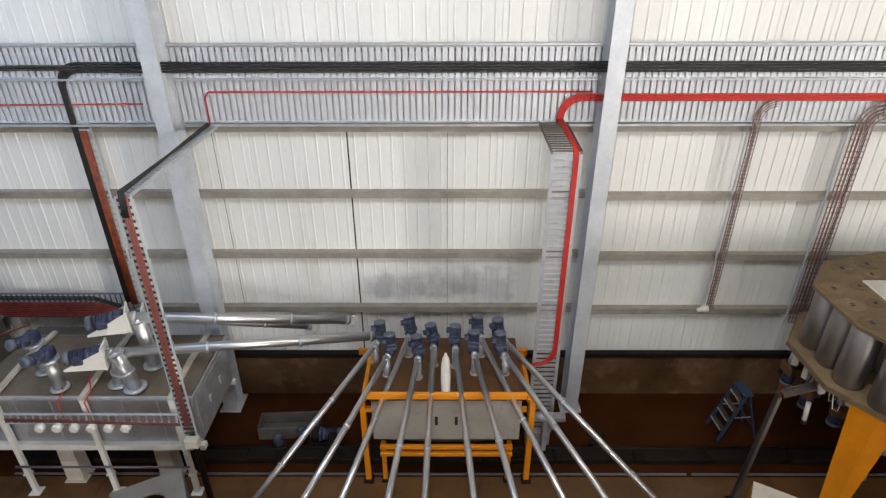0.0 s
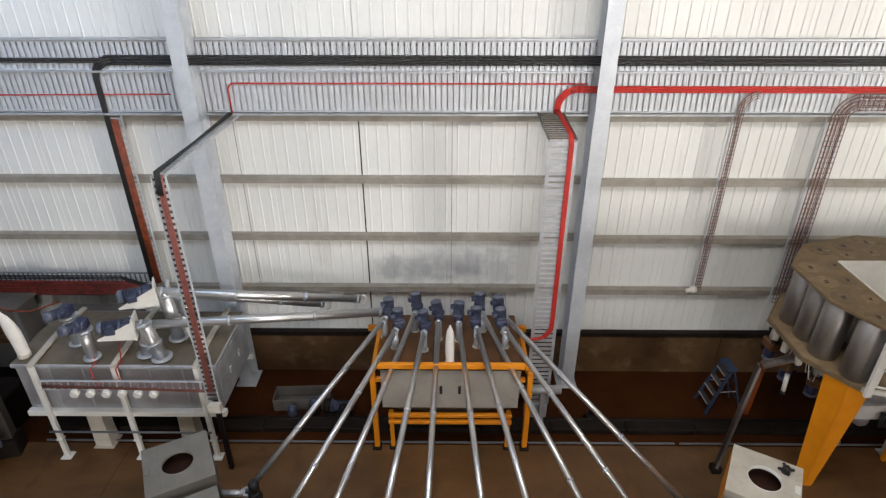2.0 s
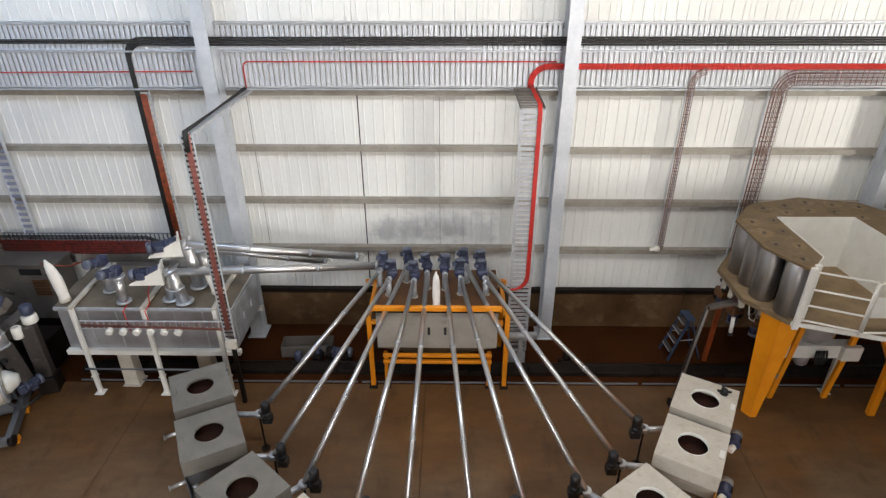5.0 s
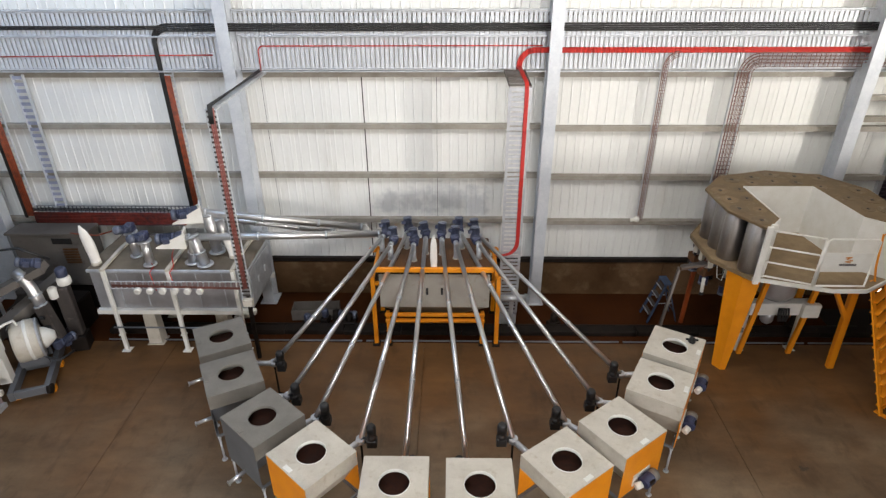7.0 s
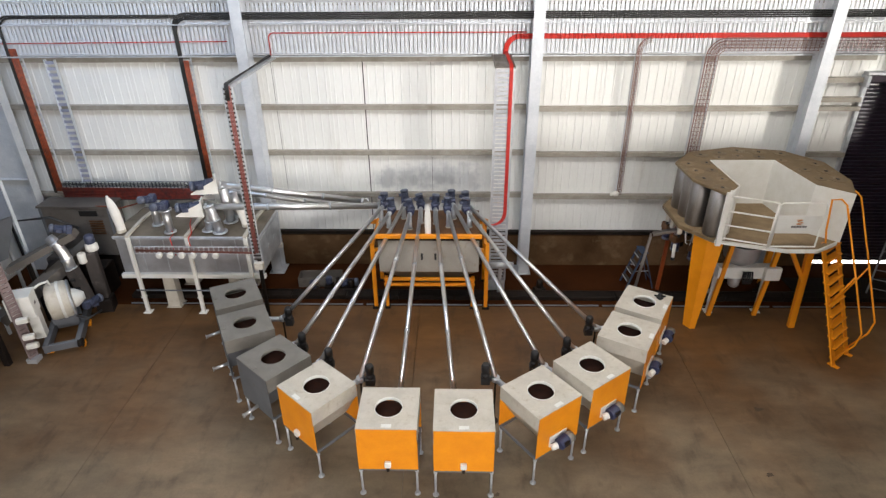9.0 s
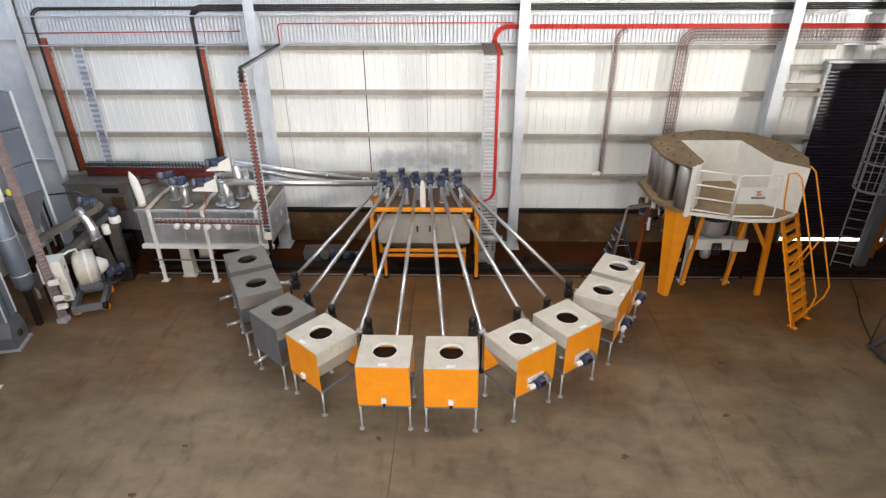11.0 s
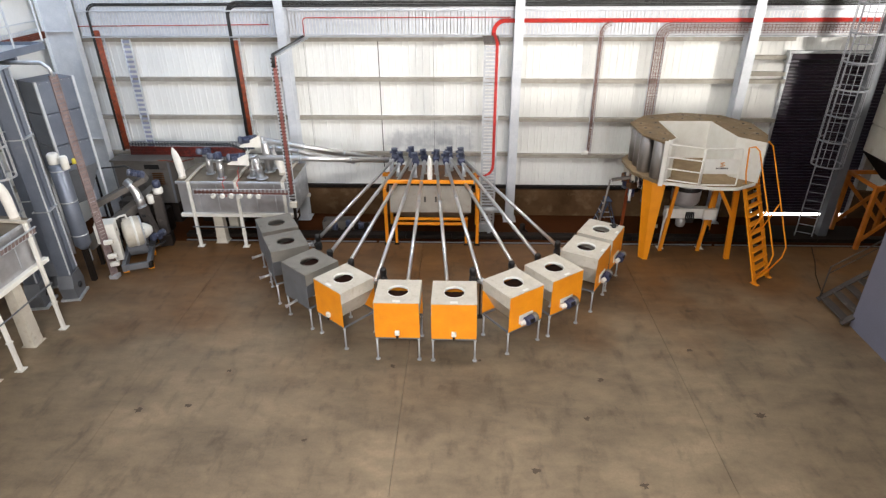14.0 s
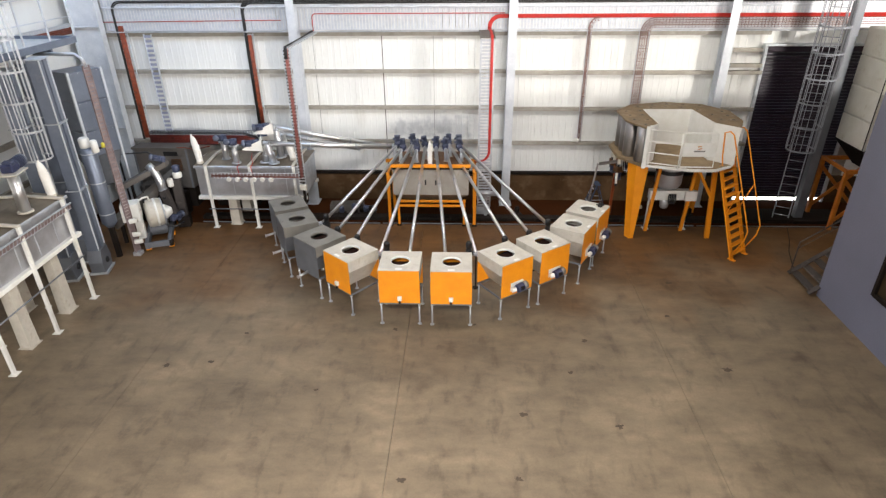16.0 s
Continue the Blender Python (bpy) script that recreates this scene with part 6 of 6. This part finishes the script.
def caged_ladder(at, rz, z0, z1, cage0, label, mat="traymetal", R=0.38, w=0.23):
    """An upright ladder with a round safety cage. The cage bulges to local -y."""
    t = thing("caged_ladder", at, rz, label, "ladder", "caged ladders")
    for s in (-1, 1):
        part("stile", box(B(), s * w - 0.018, s * w + 0.018, -0.03, 0.03, z0, z1, 0.003), mat, t)
    rg = None
    k = int((z1 - z0) / 0.28)
    for i in range(k):
        m = pose(0, 0, z0 + 0.2 + 0.28 * i)
        if rg is None:
            rg = part("rung", tube(B(), [(-w + 0.025, 0, 0), (w - 0.025, 0, 0)], 0.014, 6), mat, t)
            rg.matrix_basis = m
        else:
            share("rung", rg, t, m)
    hoop = None
    k = int((z1 - cage0) / 0.75) + 1
    for i in range(k):
        m = pose(0, 0, cage0 + 0.75 * i)
        if hoop is None:
            bm = B()
            pts = [(R * math.cos(radians(a)), -R + R * math.sin(radians(a)), 0) for a in range(45, -226, -18)]
            for a, b in zip(pts, pts[1:]):
                bar(bm, a, b, 0.008, 0.05)
            bar(bm, (w, 0, 0), pts[0], 0.008, 0.05)
            bar(bm, (-w, 0, 0), pts[-1], 0.008, 0.05)
            hoop = part("hoop", bm, mat, t)
            hoop.matrix_basis = m
        else:
            share("hoop", hoop, t, m)
    for a in range(25, -206, -23):
        x, y = (R - 0.008) * math.cos(radians(a)), -R + (R - 0.008) * math.sin(radians(a))
        part("cage_strip", box(B(), x - 0.011, x + 0.011, y - 0.005, y + 0.005, cage0, z1, 0.0), mat, t)
    return t


caged_ladder((-9.62, 4.10, 0), 60, 0.3, 7.5, 3.75, "galvanised caged ladder up to a high landing", "galv", 0.36)
land = thing("landing", (-10.0, 4.6, 0), 0, "high galvanised landing with white guard rails", "landing")
part("deck", box(B(), -1.35, 0.70, -0.9, 2.3, 6.30, 6.34, 0.006), "galv", land)
for x0, x1, y0, y1 in ((-1.35, 0.75, -0.96, -0.9), (0.70, 0.76, -0.9, 2.3), (-1.35, 0.70, 2.3, 2.36)):
    part("edge_beam", box(B(), x0, x1, y0, y1, 6.24, 6.42, 0.006), "casing", land)
for y in (0.1, 1.2):
    part("joist", box(B(), -1.3, 0.69, y - 0.04, y + 0.04, 6.14, 6.29, 0.004), "casing", land)
for x, y in ((-1.2, -0.8), (-1.2, 2.2)):
    part("leg", box(B(), x - 0.05, x + 0.05, y - 0.05, y + 0.05, 0.0, 6.29, 0.006), "column", land)
for x, y in ((0.73, -0.9), (0.73, 0.15), (0.73, 1.2), (0.73, 2.3), (-0.1, -0.93), (-0.9, -0.93)):
    part("rail_post", box(B(), x - 0.02, x + 0.02, y - 0.02, y + 0.02, 6.44, 7.55, 0.004), "traymetal", land)
for z in (6.95, 7.53):
    bm = B()
    tube(bm, [(-1.3, -0.93, z), (0.73, -0.93, z), (0.73, 2.3, z)], 0.016, 8)
    part("rail", bm, "traymetal", land)
tray((-11.1, -2.0, 6.25), (-11.1, 9.9, 6.25), Z, 0.35, 0.12, "cable tray with red cables along the side wall")
cable("red_cables", [[(-11.03, -2.0, 6.15 + 0.05 * i), (-11.03, 9.9, 6.15 + 0.05 * i)] for i in range(4)], 0.024, "orangecable", "red cables along the side wall tray", "cables")
bm = B()
for z in (2.3, 3.55, 4.8, 7.4):
    box(bm, WEST, WEST + 0.14, SOUTH + 0.2, 9.9, z - 0.07, z + 0.07)
g = part("girt", bm, "girt")
tagged(g, "dusty galvanised rails along the side wall", "wall rail", kind="structure")

# ---- control room ----
room = thing("room_wall", (11.8, 3.4, 0), 0, "grey-blue panel wall of an indoor control room", "wall", kind="structure")
bm = B()
ya, yb = -3.2, -1.8
box(bm, 0, 0.12, -20.8, ya, 0.0, 5.85)
box(bm, 0, 0.12, yb, 0, 0.0, 5.85)
box(bm, 0, 0.12, ya, yb, 0.0, 1.28)
box(bm, 0, 0.12, ya, yb, 2.25, 5.85)
part("panel", bm, "bluewall", room)
# unseen end and roof, sized to block the gable lamp's lower rays
part("end_panel", box(B(), 0.0, 16.1, 0.0, 0.12, 0.0, 5.85), "bluewall", room)
part("roof_panel", box(B(), 0.0, 16.1, -20.8, 0.12, 5.85, 5.95), "bluewall", room)
bm = B()
for y in (ya, yb):
    box(bm, -0.03, 0.15, y - 0.05, y + 0.05, 1.20, 2.33, 0.008)
for z in (1.24, 2.29):
    box(bm, -0.03, 0.15, ya + 0.051, yb - 0.051, z - 0.045, z + 0.045, 0.008)
wf = part("window_frame", bm, "darksteel", room)
part("pane", box(B(), 0.05, 0.06, ya, yb, 1.26, 2.27), "glass", wf)

# aluminium steps beside the room
t = thing("steps", (11.55, 3.55, 0), 0, "short aluminium steps with a thin handrail", "steps")
for i in range(4):
    bm = B()
    x0 = 0.02 + 0.26 * i
    box(bm, x0, x0 + 0.24, 0.0, 1.05, 0.20 * i + 0.12, 0.20 * i + 0.16, 0.006)
    part("tread", bm, "oldbin", t)
for y in (-0.03, 1.08):
    bm = B()
    bar(bm, (0.0, y, 0.07), (1.1, y, 0.95), 0.03, 0.16, (0, 1, 0))
    part("stringer", bm, "oldbin", t)
bm = B()
tube(bm, [(0.05, 1.10, 0.14), (0.10, 1.14, 1.05), (1.2, 1.16, 1.85), (2.4, 1.16, 1.9)], 0.02, 8)
tube(bm, [(0.09, 1.13, 0.85), (1.2, 1.16, 1.65), (2.4, 1.16, 1.7)], 0.014, 8)
part("handrail", bm, "oldbin", t)
part("landing", box(B(), 1.08, 2.4, 0.0, 1.05, 0.86, 0.92, 0.006), "oldbin", t)
for x, y in ((1.2, 0.1), (1.2, 0.95), (2.3, 0.95), (2.3, 0.1)):
    part("leg", box(B(), x - 0.03, x + 0.03, y - 0.03, y + 0.03, 0.0, 0.86), "oldbin", t)

# caged ladder, its post, and the white bin on an orange frame
caged_ladder((13.06, 8.75, 0), -28, 0.0, 10.5, 2.70, "tall galvanised caged ladder in front of the roller door", "laddersteel", 0.43, 0.24)
# a pale post; the corner's shade is put into its grey
c = part("steel_post", box(B(), 13.60, 13.88, 8.95, 9.19, 0.0, 11.6, 0.008), "greysteel")
tagged(c, "tall steel post beside the caged ladder, greyed for shade", "post")
fr = thing("bin_frame", (15.05, 8.5, 0), 0, "orange braced steel frame under a white bin", "frame")
for x in (-0.72, 0.72):
    for y in (-0.5, 0.9):
        part("leg", box(B(), x - 0.06, x + 0.06, y - 0.06, y + 0.06, 0.0, 2.0, 0.006), "shadedorange", fr)
for y in (-0.5, 0.9):
    part("rail", box(B(), -0.78, 0.78, y - 0.05, y + 0.05, 2.0, 2.12, 0.006), "shadedorange", fr)
    for k, (a, b) in enumerate((((-0.68, 0.35), (0.68, 1.75)), ((-0.68, 1.75), (0.68, 0.35)))):
        bm = B()
        q = y - 0.035 + 0.07 * k
        bar(bm, (a[0], q, a[1]), (b[0], q, b[1]), 0.11, 0.05, (0, 1, 0))
        part("brace", bm, "shadedorange", fr)
for x in (-0.72, 0.72):
    part("side_rail", box(B(), x - 0.05, x + 0.05, -0.45, 0.85, 2.01, 2.11, 0.006), "shadedorange", fr)
wb = thing("white_bin", (15.40, 8.55, 0), 0, "large white sheet bin with seams and brown stains", "bin")
for z0, z1 in ((2.75, 3.62), (3.635, 4.55), (4.565, 5.45), (5.465, 6.3)):
    part("panel", box(B(), -0.85, 0.9, -0.6, 0.95, z0, z1, 0.03), "silo", wb)
bm = B()
a = [bm.verts.new(p) for p in ((-0.85, -0.6, 2.74), (0.9, -0.6, 2.74), (0.9, 0.95, 2.74), (-0.85, 0.95, 2.74))]
b = [bm.verts.new(p) for p in ((-0.3, -0.15, 2.0), (0.35, -0.15, 2.0), (0.35, 0.5, 2.0), (-0.3, 0.5, 2.0))]
for i in range(4):
    bm.faces.new((a[i], a[(i + 1) % 4], b[(i + 1) % 4], b[i]))
bm.faces.new(a)
bm.faces.new(b)
part("cone", bm, "darksteel", wb)
for x in (-0.86, 0.0, 0.88):
    part("seam", box(B(), x - 0.012, x + 0.012, -0.615, -0.6, 2.76, 6.29), "darksteel", wb)

# ---- stains on the floor ----
def stain(x, y, r, seed, label="dark smudge on the concrete floor"):
    rnd = random.Random(seed)
    bm = B()
    pts = []
    for j in range(14):
        a = 2 * math.pi * j / 14
        q = r * rnd.uniform(0.30, 0.95)
        pts.append((x + q * math.cos(a), inset(y) + 0.8 * q * math.sin(a)))
    prism(bm, pts, 0.0, 0.0025)
    s = part("floor_stain", bm, "stain")
    return tagged(s, label, "stain", "stains on the floor")


for i, (x, y, r) in enumerate(((3.33, -1.61, 0.12), (5.27, -1.92, 0.12), (7.93, 4.11, 0.12), (-4.92, -0.15, 0.13), (-3.89, 0.01, 0.12), (5.05, 1.12, 0.10), (0.94, -3.47, 0.12), (3.11, -3.38, 0.12), (8.14, 0.05, 0.16), (-3.44, 1.23, 0.09), (0.32, 1.51, 0.10), (7.39, 2.32, 0.10), (-1.19, -0.94, 0.08), (2.34, 1.78, 0.08), (4.53, -0.16, 0.10))):
    stain(x, y, r, i)
cable("floor_cable", [[(13.0, 8.0, 0.015), (12.62, 7.0, 0.015), (12.25, 6.2, 0.015), (11.95, 5.3, 0.015), (11.75, 4.5, 0.015)]], 0.014, "darksteel", "thin dark cable lying on the floor")

# pale wires looping down under the ring
for k in range(4):
    x, y = 7.02 + 0.12 * k, 7.55 + 0.28 * k
    cable("cable", [[(x, y, 2.60), (x + 0.05, y - 0.06, 2.25 - 0.09 * (k % 2)), (x + 0.18, y - 0.02, 2.15), (x + 0.26, y + 0.04, 2.60)]], 0.008, "white", "thin pale wire looping under the platform")

# ---- precast slabs of the low wall ----
for x0, x1 in ((-3.6, -0.05), (-0.04, 3.5), (3.51, 7.0), (7.01, 10.49), (10.5, 11.98)):
    part("slab", box(B(), x0, x1, WALL - 0.10, WALL - 0.04, 0.006, 0.996, 0.006), "slab", dado)
